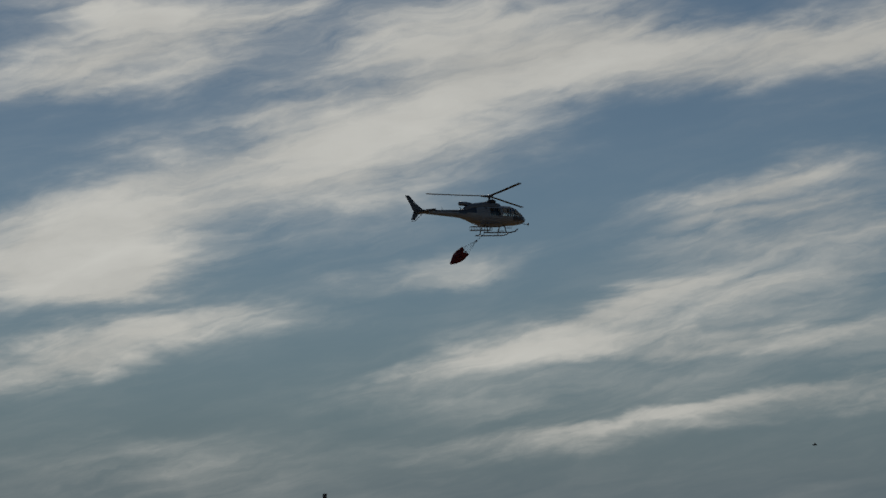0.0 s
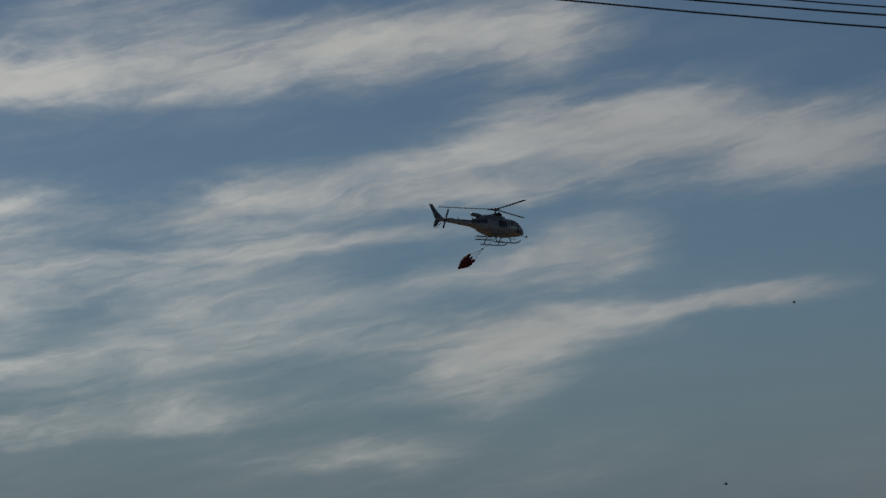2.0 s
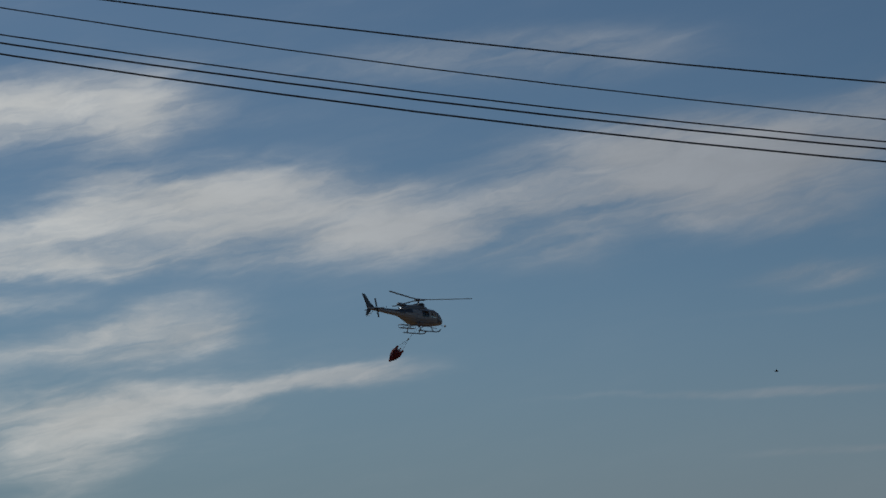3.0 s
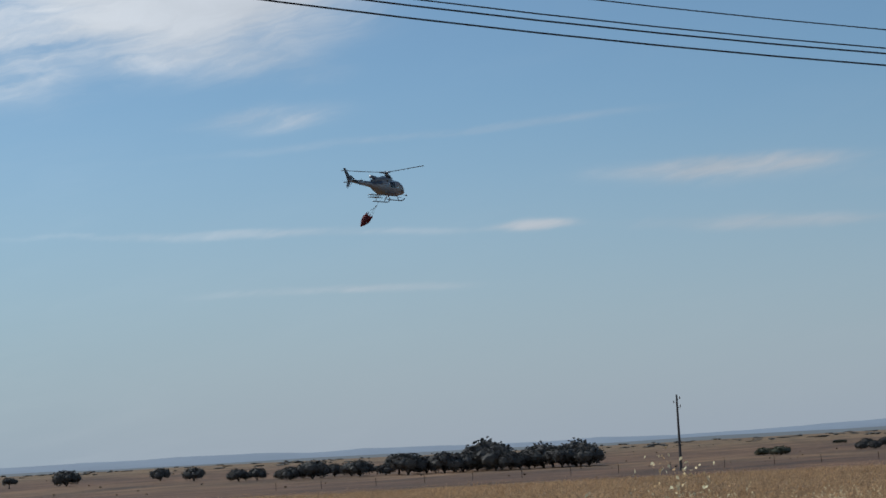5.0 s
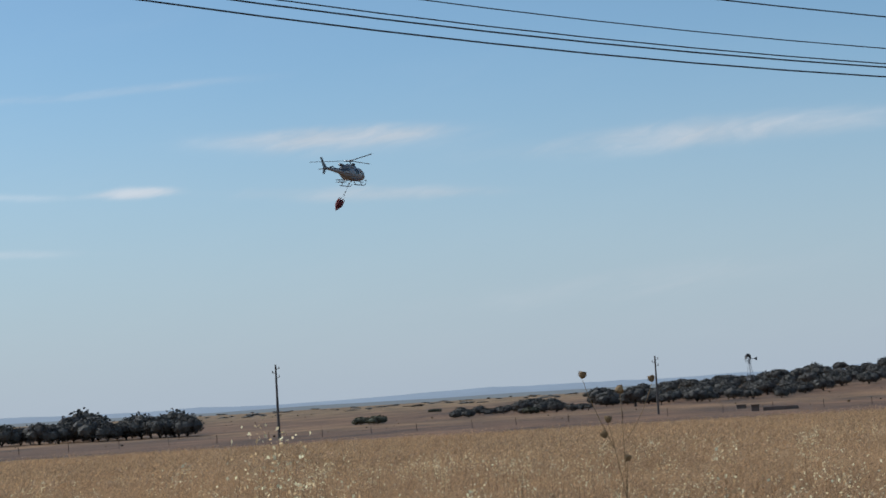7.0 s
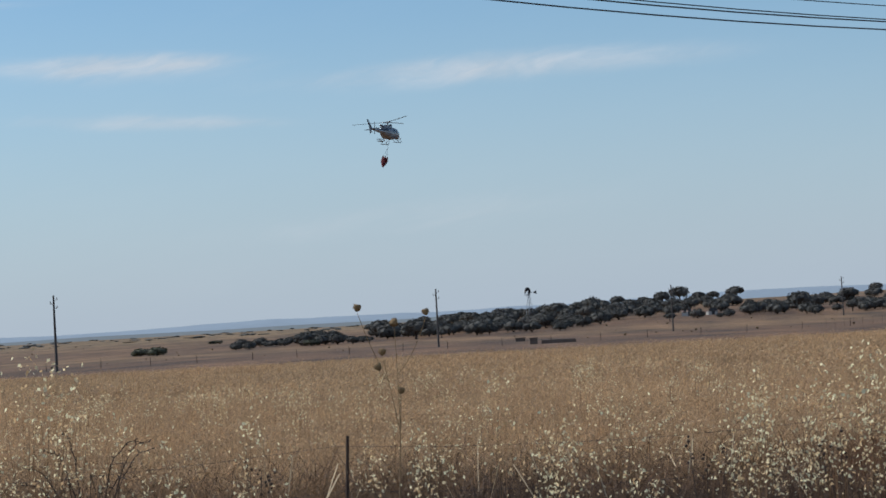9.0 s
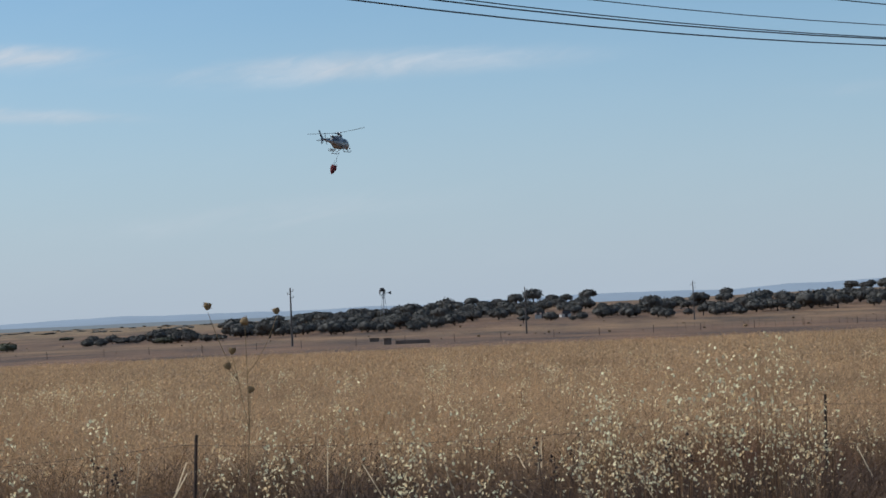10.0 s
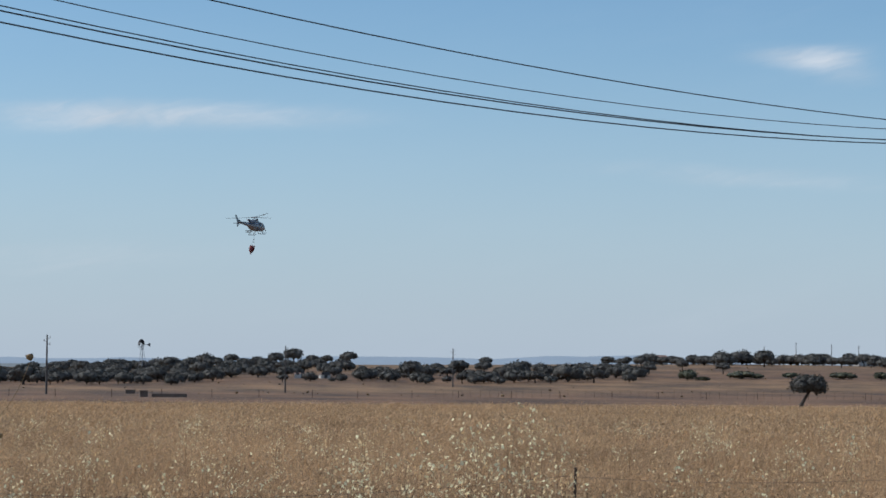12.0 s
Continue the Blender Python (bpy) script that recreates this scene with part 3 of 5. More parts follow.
def build_woods():
    rng = random.Random(5)
    oak = "dark green holm oak with a broad rounded crown in dry pasture"
    kinds = [build_tree(rng, rng.uniform(3.9, 5.0), 6.0, rng.uniform(0.15, 0.4), 1100, oak, group="oaks on the rise") for _ in range(6)]
    kinds += [build_tree(rng, rng.uniform(3.5, 4.4), 6.2, rng.uniform(1.5, 1.9), 760, oak, group="oaks on the rise") for _ in range(4)]
    used = set()

    def plant(az, r, tall, turn=None, open_crown=0.15):
        k = rng.randrange(6, 10) if rng.random() < open_crown else rng.randrange(6)
        m = spot(az, r, rng.uniform(0, 360) if turn is None else turn, tall * rng.uniform(0.84, 1.12) / 6.0)
        if k in used:
            copy_thing(kinds[k], m)
        else:
            used.add(k)
            kinds[k].matrix_world = m
    # the dense lower edge of the wood
    for i in range(58):
        az = 6.3 - 8.2 * (i + rng.uniform(-0.5, 0.5)) / 57
        plant(az, rng.uniform(555, 640), rng.uniform(4.6, 6.8) * (0.62 if az > 4.3 else 0.95 if az > 2.2 else 1))
    for i in range(12):
        plant(8.1 - 1.9 * (i + rng.uniform(-0.4, 0.4)) / 11, rng.uniform(560, 620), rng.uniform(2.8, 4.0), open_crown=0.0)
    # the layered slope behind it
    for i in range(98):
        az = 4.4 - 10.0 * (i + rng.uniform(-0.5, 0.5)) / 97
        plant(az, rng.uniform(640, 850), rng.uniform(4.6, 6.6) * (0.75 if az > 2.4 else 1))
    # the skyline trees
    for az in (-1.36, -2.0, -2.4, -3.1, -3.5, -4.1, -4.6, -5.0, -5.6):
        plant(az, 860 + rng.uniform(-15, 15), rng.uniform(5.6, 7.0), open_crown=0.7)
    # scattered oaks out to the side
    for az, r, tall in ((-3.8, 590, 4.0), (-4.55, 605, 3.2), (-5.15, 600, 2.8), (-5.4, 605, 3.2), (-6.2, 640, 5.0), (-6.7, 600, 5.4), (-7.3, 620, 5.0), (-7.7, 575, 4.6),
                        (-8.3, 640, 5.4), (-8.9, 600, 5.0), (-9.35, 800, 5.6), (-9.7, 575, 3.4), (-10.2, 640, 6.0), (-10.7, 590, 5.6), (-11.0, 650, 6.2),
                        (-11.6, 600, 6.6), (-12.0, 640, 6.4), (-12.3, 590, 4.8), (-12.9, 640, 6.6), (-13.4, 630, 6.2), (-8.0, 700, 5.5), (-10.4, 720, 5.5),
                        (-13.8, 760, 5.4), (-14.4, 860, 5.6), (-15.0, 860, 6.6), (-15.8, 800, 7.0), (-16.3, 860, 7.2), (-17.0, 860, 5.6), (-17.6, 880, 5.0),
                        (-18.2, 860, 6.4), (-18.7, 880, 5.0), (-19.2, 870, 5.4), (-19.8, 860, 6.4), (-20.6, 850, 6.6), (-21.4, 850, 6.0), (-15.4, 880, 5.2),
                        (-16.7, 890, 5.5), (-14.0, 880, 5.0), (-13.2, 900, 5.2), (-6.45, 690, 4.6), (-7.0, 660, 4.4), (-8.6, 680, 4.6), (-9.2, 640, 4.2), (-11.3, 680, 5.0), (-12.6, 680, 5.0), (-10.0, 610, 4.8),
                        (-10.9, 610, 4.6), (-11.8, 620, 5.0), (-15.3, 840, 5.4), (-16.0, 870, 5.0), (-17.3, 900, 4.6), (-18.45, 890, 4.6), (-20.2, 880, 5.2)):
        plant(az, r, tall * 1.18, open_crown=0.25)
    for i in range(34):
        plant(-6.0 - 7.6 * (i + rng.uniform(-0.5, 0.5)) / 33, rng.uniform(575, 700), rng.uniform(4.2, 6.2), open_crown=0.3)
    for i in range(44):
        plant(-12.6 - 9.6 * (i + rng.uniform(-0.5, 0.5)) / 43, rng.uniform(850, 960), rng.uniform(3.6, 6.6), open_crown=0.2)
    # the clump out on the plain to the other side
    for az, r, tall in ((27.0, 640, 4.0), (26.1, 600, 3.4), (24.9, 560, 3.8), (24.4, 560, 3.6), (23.5, 540, 3.4), (22.9, 540, 4.6), (22.3, 560, 3.6), (21.6, 540, 4.4),
                        (20.9, 540, 3.6), (20.3, 530, 5.2), (19.8, 540, 4.6), (19.3, 530, 5.0), (18.8, 530, 4.6), (18.4, 540, 4.8), (17.9, 530, 6.6), (17.5, 525, 5.8),
                        (17.0, 530, 4.8), (16.6, 530, 5.2), (16.1, 525, 5.0), (15.7, 530, 5.0), (15.35, 520, 5.4), (18.1, 560, 6.2), (29.5, 640, 4.2), (31, 660, 4.0)):
        plant(az, r, tall * 1.75)
        if az < 24:
            plant(az + 0.24, r + 14, tall * 1.3)
    # low scrub
    for az, r, wide, tall in ((10.65, 545, 2.6, 2.3), (10.2, 540, 2.9, 2.6), (-14.84, 620, 2.7, 3.5), (-15.25, 618, 2.0, 1.4), (-16.3, 640, 4.4, 2.7), (-16.7, 645, 2.4, 1.8),
                              (-17.6, 660, 2.6, 1.9), (-19.0, 650, 4.0, 2.5), (-20.0, 650, 2.6, 2.6), (8.6, 700, 2.4, 1.2), (6.0, 560, 2.6, 1.9)):
        bush = build_tree(rng, wide, tall, 0.1, 420, "low dusty green bush in a dry field", "bush", "bushes in the fields", leaf_mat="bush", leaf=0.28, name="bush")
        bush.matrix_world = spot(az, r, rng.uniform(0, 360))
    lone = build_tree(rng, 1.75, 3.45, 1.30, 3200, "small dense oak leaning on a bent thin trunk", "tree", lean=0.62, leaf=0.12, name="leaning_tree")
    lone.matrix_world = spot(-17.86, 212, 14)
    # oaks with bare trunks standing apart below the skyline
    for az, r, tall in ((-15.8, 700, 7.4), (-13.8, 690, 5.6), (-13.3, 700, 4.8), (-13.0, 720, 4.6), (-14.7, 740, 6.2), (-16.9, 820, 6.8), (-5.95, 700, 5.2), (-9.3, 690, 5.4)):
        plant(az, r, tall, open_crown=1.0)
    for i in range(26):
        plant(-12.8 - 9.0 * (i + rng.uniform(-0.4, 0.4)) / 25, rng.uniform(820, 900), rng.uniform(5.4, 8.2), open_crown=0.35)


def lumps(name, spots, mat, label, category):
    """Small far lumps of foliage, each an uneven squashed blob, joined."""
    rng = random.Random(77)
    form = bmesh.new()
    bmesh.ops.create_icosphere(form, subdivisions=1, radius=1)
    form.verts.ensure_lookup_table()
    form.verts.index_update()
    base = [v.co.copy() for v in form.verts]
    tri = [tuple(v.index for v in f.verts) for f in form.faces]
    form.free()
    verts, faces = [], []
    for x, y, wide, tall in spots:
        o = len(verts)
        z = height(x, y)
        for c in base:
            k = rng.uniform(0.7, 1.2)
            verts.append((x + c.x * wide * k, y + c.y * wide * k, z + tall * (0.45 + 0.55 * c.z * k)))
        faces += [tuple(o + i for i in f) for f in tri]
    me = bpy.data.meshes.new(name)
    me.from_pydata(verts, [], faces)
    me.materials.append(M[mat])
    tagged(new(name, me), label, category, kind="stuff")


def build_far_growth():
    rng = random.Random(19)
    woods = []
    for i in range(300):
        az = rng.uniform(-2, 34) if rng.random() < 0.75 else rng.uniform(-24, 0)
        r = rng.uniform(1700, 2700)
        x, y = bearing(az, r)
        woods.append((x, y, rng.uniform(2, 7), rng.uniform(0.7, 2.0)))
    lumps("distant_woods", woods, "leaf", "dark line of distant trees on the plain", "woods")
    scrub = []
    for i in range(320):
        az, r = rng.uniform(-23, 33), 360 * (1600 / 420) ** rng.random()
        x, y = bearing(az, r)
        k = rng.random() ** 3
        scrub.append((x, y, 0.16 + 0.30 * k, 0.16 + 0.45 * k))
    lumps("field_scrub", scrub, "tuft", "withered brown scrub tufts over far fields", "scrub")


# ---------------------------------------------------------------- power lines
def build_field_pole():
    pole = thing("utility_pole", "tall weathered utility pole with small crossarms in a dry field", "utility pole", "poles of the far line")
    bm = bmesh.new()
    tube(bm, [(0, 0, -0.3), (0, 0, 5), (0, 0, 10)], [0.20, 0.16, 0.115], 10)
    part("shaft", bm, "pole", pole)
    for z, side in ((9.3, 1), (8.8, -1), (8.2, 1)):
        bm = bmesh.new()
        tube(bm, [(0, 0, z), (side * 0.30, 0, z + 0.12), (side * 0.55, 0, z + 0.1)], 0.035, 6)
        arm = part("crossarm", bm, "dark_metal", pole)
        bm = bmesh.new()
        tube(bm, [(side * 0.55, 0, z + 0.1), (side * 0.55, 0, z + 0.2), (side * 0.55, 0, z + 0.26), (side * 0.55, 0, z + 0.42)], [0.05, 0.07, 0.05, 0.06], 8)
        part("insulator", bm, "insulator", arm)
    return pole


FAR_LINE = ((-62.0, 271.0), (-15.9, 359.0), (30.3, 447.0), (79.5, 535.0), (126.0, 623.0))


def build_power_lines():
    pole = build_field_pole()
    for i, (x, y) in enumerate(FAR_LINE[:4]):
        m = pose(x, y, height(x, y), 0, 0, -27)
        if i == 0:
            pole.matrix_world = m
        else:
            copy_thing(pole, m)
    # slim masts by the farm on the rise
    for az, r, tall in ((-17.75, 900, 9.5), (-18.69, 900, 9.0), (-19.41, 900, 8.5), (-16.9, 930, 8.0)):
        x, y = bearing(az, r)
        copy_thing(pole, pose(x, y, height(x, y), 0, 0, 20) @ Matrix.Diagonal((tall / 10,) * 3 + (1,)))
    # the twin-legged pole with its gear
    x, y = bearing(32.0, 205)
    z = EYE_Z + 205 * math.tan(radians(2.56)) - height(x, y)
    twin = thing("twin_pole", "twin-legged concrete power pole carrying insulators and a switch box", "utility pole", at=pose(x, y, height(x, y), 0, 0, 32))
    for side in (-0.65, 0.65):
        bm = bmesh.new()
        tube(bm, [(side, 0, -0.3), (side, 0, z * 0.5), (side, 0, z)], [0.25, 0.20, 0.15], 8)
        part("leg", bm, "pole", twin)
    bm = bmesh.new()
    block(bm, -0.95, 1.0, -0.08, 0.08, z - 0.42, z - 0.26, 0.01)
    beam = part("crossbeam", bm, "dark_metal", twin)
    for px in (-0.3, 0.25):
        bm = bmesh.new()
        tube(bm, [(px, 0, z - 0.26), (px, 0, z - 0.15), (px, 0, z - 0.05), (px, 0, z + 0.08)], [0.06, 0.11, 0.07, 0.10], 8)
        part("insulator", bm, "insulator", beam)
    for px, pz in ((-1.9, -0.75), (-1.3, -0.62), (-0.95, -0.7), (0.0, -0.6), (1.55, -0.45)):
        bm = bmesh.new()
        tube(bm, [(px - 0.2, 0.1, z + pz - 0.04), (px, 0.1, z + pz + 0.04), (px + 0.2, 0.1, z + pz)], [0.04, 0.09, 0.04], 6)
        part("strain_insulator", bm, "insulator", beam)
        bm = bmesh.new()
        tube(bm, [(px, 0.1, z + pz), (max(-0.9, min(0.9, px)), 0, z - 0.34)], 0.012, 4)
        part("jumper_wire", bm, "wire", beam)
    bm = bmesh.new()
    block(bm, -1.15, -0.35, -0.35, 0.2, z - 2.45, z - 1.95, 0.06)
    box = part("switch_box", bm, "galvanised", twin)
    for px in (-1.2, -0.75, -0.2):
        bm = bmesh.new()
        tube(bm, [(px, -0.1, z - 2.0), (px * 1.05, -0.1, z - 1.75)], [0.06, 0.04], 6)
        part("bushing", bm, "insulator", box)
    # a lone post top further along the verge
    x, y = bearing(71.3, 120)
    z = EYE_Z + 120 * math.tan(radians(1.88)) - height(x, y)
    post = thing("verge_post", "plain dark wooden post standing in dry grass", "post", at=pose(x, y, height(x, y)))
    bm = bmesh.new()
    tube(bm, [(0, 0, -0.2), (0, 0, z * 0.6), (0, 0, z)], [0.16, 0.14, 0.12], 8)
    part("shaft", bm, "pole", post)
    # the near overhead cables, five in one upright plane, sagging between two poles of the verge line
    a0, d = radians(35), 21.0
    base = Vector((-math.sin(a0), math.cos(a0), 0)) * d
    along = Vector((math.cos(a0), math.sin(a0), 0))
    s0, s1 = -25.0, 59.0
    cables = ((0.003615, -0.15196, 7.1586, 0.010), (0.003471, -0.14983, 7.2888, 0.010), (0.003420, -0.15126, 7.3739, 0.008),
              (0.003531, -0.15706, 7.6395, 0.007), (0.002735, -0.13814, 7.9624, 0.009))
    for a, b, c, r in cables:
        bm = bmesh.new()
        pts = [base + along * s + Vector((0, 0, a * s * s + b * s + c)) for s in [s0 + (s1 - s0) * k / 60 for k in range(61)]]
        tube(bm, pts, r, 6)
        tagged(part("overhead_cable", bm, "wire", smooth=True), "dark sagging overhead power cable strung across the sky", "cable", "overhead cables")
    for s in (s0, s1):
        p = base + along * s
        g = height(p.x, p.y)
        line_pole = thing("line_pole", "grey roadside pole holding five stacked overhead cables", "utility pole", "poles of the verge line", at=pose(p.x, p.y, g, 0, 0, 35))
        tops = [a * s * s + b * s + c - g for a, b, c, r in cables]
        bm = bmesh.new()
        tube(bm, [(0, 0.25, -0.3), (0, 0.2, max(tops) * 0.6), (0, 0.17, max(tops) + 0.4)], [0.2, 0.16, 0.12], 10)
        part("shaft", bm, "pole", line_pole)
        for t in tops:
            bm = bmesh.new()
            tube(bm, [(0, 0.2, t), (0, 0.06, t), (0, 0.0, t)], [0.02, 0.045, 0.03], 8)
            part("insulator", bm, "insulator", line_pole)


# ---------------------------------------------------------------- farm things
def build_farm():
    # wind pump on the rise
    x, y = bearing(0.0, 700)
    g = height(x, y)
    hub_z = EYE_Z + 700 * math.tan(radians(1.03)) - g
    pump = thing("wind_pump", "steel wind pump with a multi-bladed wheel and tail vane", "windmill", at=pose(x, y, g, 0, 0, 38))
    for sx in (-1, 1):
        for sy in (-1, 1):
            bm = bmesh.new()
            tube(bm, [(sx * 1.2, sy * 1.2, -0.2), (sx * 0.12, sy * 0.12, hub_z)], 0.07, 6)
            part("leg", bm, "galvanised", pump)
    for k in range(1, 6):
        bm = bmesh.new()
        q = 1.2 - 1.08 * k / 6
        zz = hub_z * k / 6
        tube(bm, [(q, q, zz), (-q, q, zz), (-q, -q, zz), (q, -q, zz), (q, q, zz)], 0.04, 5)
        part("brace", bm, "galvanised", pump)
    wheel = new("wheel")
    wheel.parent = pump
    wheel.location = (-0.5, 0, hub_z)
    for k in range(18):
        a = 2 * math.pi * k / 18
        bm = bmesh.new()
        t = Vector((0, math.cos(a), math.sin(a)))
        u = Vector((0, -math.sin(a), math.cos(a)))
        n = Vector((1, 0, 0))
        vs = [bm.verts.new(t * r + u * w * 0.5 * sgn + n * (0.16 * sgn)) for r, w, sgn in ((0.6, 0.18, -1), (1.75, 0.5, -1), (1.75, 0.5, 1), (0.6, 0.18, 1))]
        f = bm.faces.new(vs)
        bmesh.ops.solidify(bm, geom=[f], thickness=0.02)
        part("sail", bm, "dark_metal", wheel)
    bm = bmesh.new()
    tube(bm, [(-0.5, 0, hub_z), (0.4, 0, hub_z), (2.2, 0, hub_z)], [0.12, 0.12, 0.05], 8)
    part("axle", bm, "galvanised", pump)
    bm = bmesh.new()
    slab(bm, [(2.1, hub_z - 0.15), (3.3, hub_z - 0.65), (3.3, hub_z + 0.65), (2.1, hub_z + 0.15)], -0.02, 0.02)
    part("tail_vane", bm, "dark_metal", pump)

    # whitewashed house among the oaks, and buildings on the skyline
    def house(az, r, w, d, tall, ridge, turn, label, roofed=True):
        x, y = bearing(az, r)
        h = thing("farm_house", label, "house", "farm buildings", at=pose(x, y, height(x, y) - 0.1, 0, 0, turn))
        bm = bmesh.new()
        block(bm, -w / 2, w / 2, -d / 2, d / 2, 0, tall)
        part("wall", bm, "whitewash", h)
        bm = bmesh.new()
        a = [bm.verts.new(p) for p in ((-w / 2 - 0.3, -d / 2 - 0.3, tall - 0.05), (w / 2 + 0.3, -d / 2 - 0.3, tall - 0.05), (w / 2 + 0.3, 0, tall + ridge), (-w / 2 - 0.3, 0, tall + ridge),
                                       (-w / 2 - 0.3, d / 2 + 0.3, tall - 0.05), (w / 2 + 0.3, d / 2 + 0.3, tall - 0.05))]
        for f in ((0, 1, 2, 3), (3, 2, 5, 4), (0, 3, 4), (1, 5, 2), (0, 4, 5, 1)):
            bm.faces.new([a[i] for i in f])
        bmesh.ops.recalc_face_normals(bm, faces=bm.faces)
        part("roof", bm, "tile", h)
        bm = bmesh.new()
        block(bm, -0.5, 0.5, -d / 2 - 0.04, -d / 2 + 0.02, 0.1, 2.1)
        part("door", bm, "dark_metal", h)
        for wx in (-w * 0.3, w * 0.3):
            bm = bmesh.new()
            block(bm, wx - 0.4, wx + 0.4, -d / 2 - 0.03, -d / 2 + 0.02, 1.1, 2.0)
            part("window", bm, "dark_metal", h)

    house(-4.35, 640, 5.0, 4, 1.5, 0.35, -5, "low whitewashed farmhouse half hidden behind oaks")
    house(-4.95, 640, 3.0, 3, 1.3, 0.3, 8, "small pale shed with a worn roof beside oaks")
    house(-14.06, 890, 6, 5, 3.0, 1.0, 10, "white farm building on the skyline among oaks")
    house(-19.6, 900, 9, 5, 2.8, 1.2, 5, "long white farm building with a clay tile roof")
    x, y = bearing(-17.78, 880)
    tower = thing("water_tower", "slim white masonry tower on the skyline", "tower", at=pose(x, y, height(x, y) - 0.1))
    bm = bmesh.new()
    block(bm, -0.7, 0.7, -0.7, 0.7, 0, 4.2, 0.05)
    part("shaft", bm, "whitewash", tower)
    bm = bmesh.new()
    block(bm, -0.9, 0.9, -0.9, 0.9, 4.2, 4.5, 0.05)
    part("cap", bm, "tile", tower)
    # stone drinking trough with a small pump box in the field
    x, y = bearing(-0.55, 300)
    trough = thing("drinking_trough", "long low stone drinking trough in a dry field", "trough", at=pose(x, y, height(x, y), 0, 0, 4))
    bm = bmesh.new()
    block(bm, -1.4, 3.5, -0.6, -0.45, -0.1, 0.48, 0.04)
    part("front_wall", bm, "stone", trough)
    bm = bmesh.new()
    block(bm, -1.4, 3.5, 0.45, 0.6, -0.1, 0.52, 0.04)
    part("back_wall", bm, "stone", trough)
    for px in (-1.4, 3.35):
        bm = bmesh.new()
        block(bm, px, px + 0.15, -0.44, 0.44, -0.1, 0.46, 0.04)
        part("end_wall", bm, "stone", trough)
    hut = thing("pump_hut", "small squat dark stone pump hut beside a trough", "hut", at=pose(x - 2.6, y, height(x - 2.6, y), 0, 0, 4))
    bm = bmesh.new()
    block(bm, -0.5, 0.6, -0.5, 0.5, -0.1, 0.85, 0.06)
    part("wall", bm, "stone", hut)
    bm = bmesh.new()
    block(bm, -0.6, 0.7, -0.6, 0.6, 0.85, 0.95, 0.03)
    part("lid", bm, "stone", hut)
    x, y = bearing(0.3, 395)
    slabs = thing("stone_tank", "low flat-topped stone water tank in the grass", "tank", at=pose(x, y, height(x, y), 0, 0, 2))
    bm = bmesh.new()
    block(bm, -0.9, 0.9, -0.8, 0.8, -0.1, 0.6, 0.08)
    part("wall", bm, "stone", slabs)
    bm = bmesh.new()
    block(bm, -1.0, 1.0, -0.9, 0.9, 0.6, 0.72, 0.03)
    part("lid", bm, "stone", slabs)


# ---------------------------------------------------------------- fences
def fence_post(h, r, name, label, group):
    p = thing(name, label, "fence post", group)
    bm = bmesh.new()
    tube(bm, [(0, 0, -0.2), (0.01, 0, h * 0.5), (-0.01, 0.01, h)], [r, r * 0.95, r * 0.8], 7)
    part("stake", bm, "post", p)
    return p


def build_fences():
    rng = random.Random(11)
    p = fence_post(1.0, 0.014, "fence_post", "thin dark stake of a wire fence in dry grass", "near fence posts")
    a, b = Vector((*bearing(5.36, 14.4), 0)), Vector((*bearing(-11.74, 16.6), 0))
    step = b - a
    spots = [a + step * k for k in (-2, -1, 0, 1, 2)]
    for i, q in enumerate(spots):
        m = pose(q.x + 0.07, q.y, height(q.x, q.y), rng.uniform(-2, 2), rng.uniform(-2, 2), rng.uniform(0, 360))
        if i == 0:
            p.matrix_world = m
        else:
            copy_thing(p, m)
    for hgt in (0.93, 0.62, 0.32):
        bm = bmesh.new()
        pts = []
        for q, s in zip(spots, spots[1:]):
            for k in range(6):
                t = k / 6
                w = q.lerp(s, t)
                pts.append((w.x, w.y, height(w.x, w.y) + hgt - 0.10 * 4 * t * (1 - t)))
        tube(bm, pts, 0.0013, 4)
        tagged(part("fence_wire", bm, "dark_metal"), "thin slack rusty fence wire between stakes", "wire", "near fence wires")
    far = fence_post(1.15, 0.05, "field_post", "short dark wooden post of a far field fence", "far fence posts")
    first = True
    for i in range(34):
        az = 24 - 1.36 * i + rng.uniform(-0.1, 0.1)
        r = 300 if az > -2 else 300 + (-2 - az) * 2.5
        x, y = bearing(az, r)
        m = pose(x, y, height(x, y), rng.uniform(-3, 3), rng.uniform(-3, 3), 0)
        if first:
            far.matrix_world, first = m, False
        else:
            copy_thing(far, m)
    # the closer-set fence before the ploughed strip
    for i in range(60):
        az = -8 - 0.24 * i + rng.uniform(-0.03, 0.03)
        x, y = bearing(az, 335 + rng.uniform(-2, 2))
        copy_thing(far, pose(x, y, height(x, y), rng.uniform(-3, 3), rng.uniform(-3, 3), 0) @ Matrix.Diagonal((0.35, 0.35, 1.1, 1)))


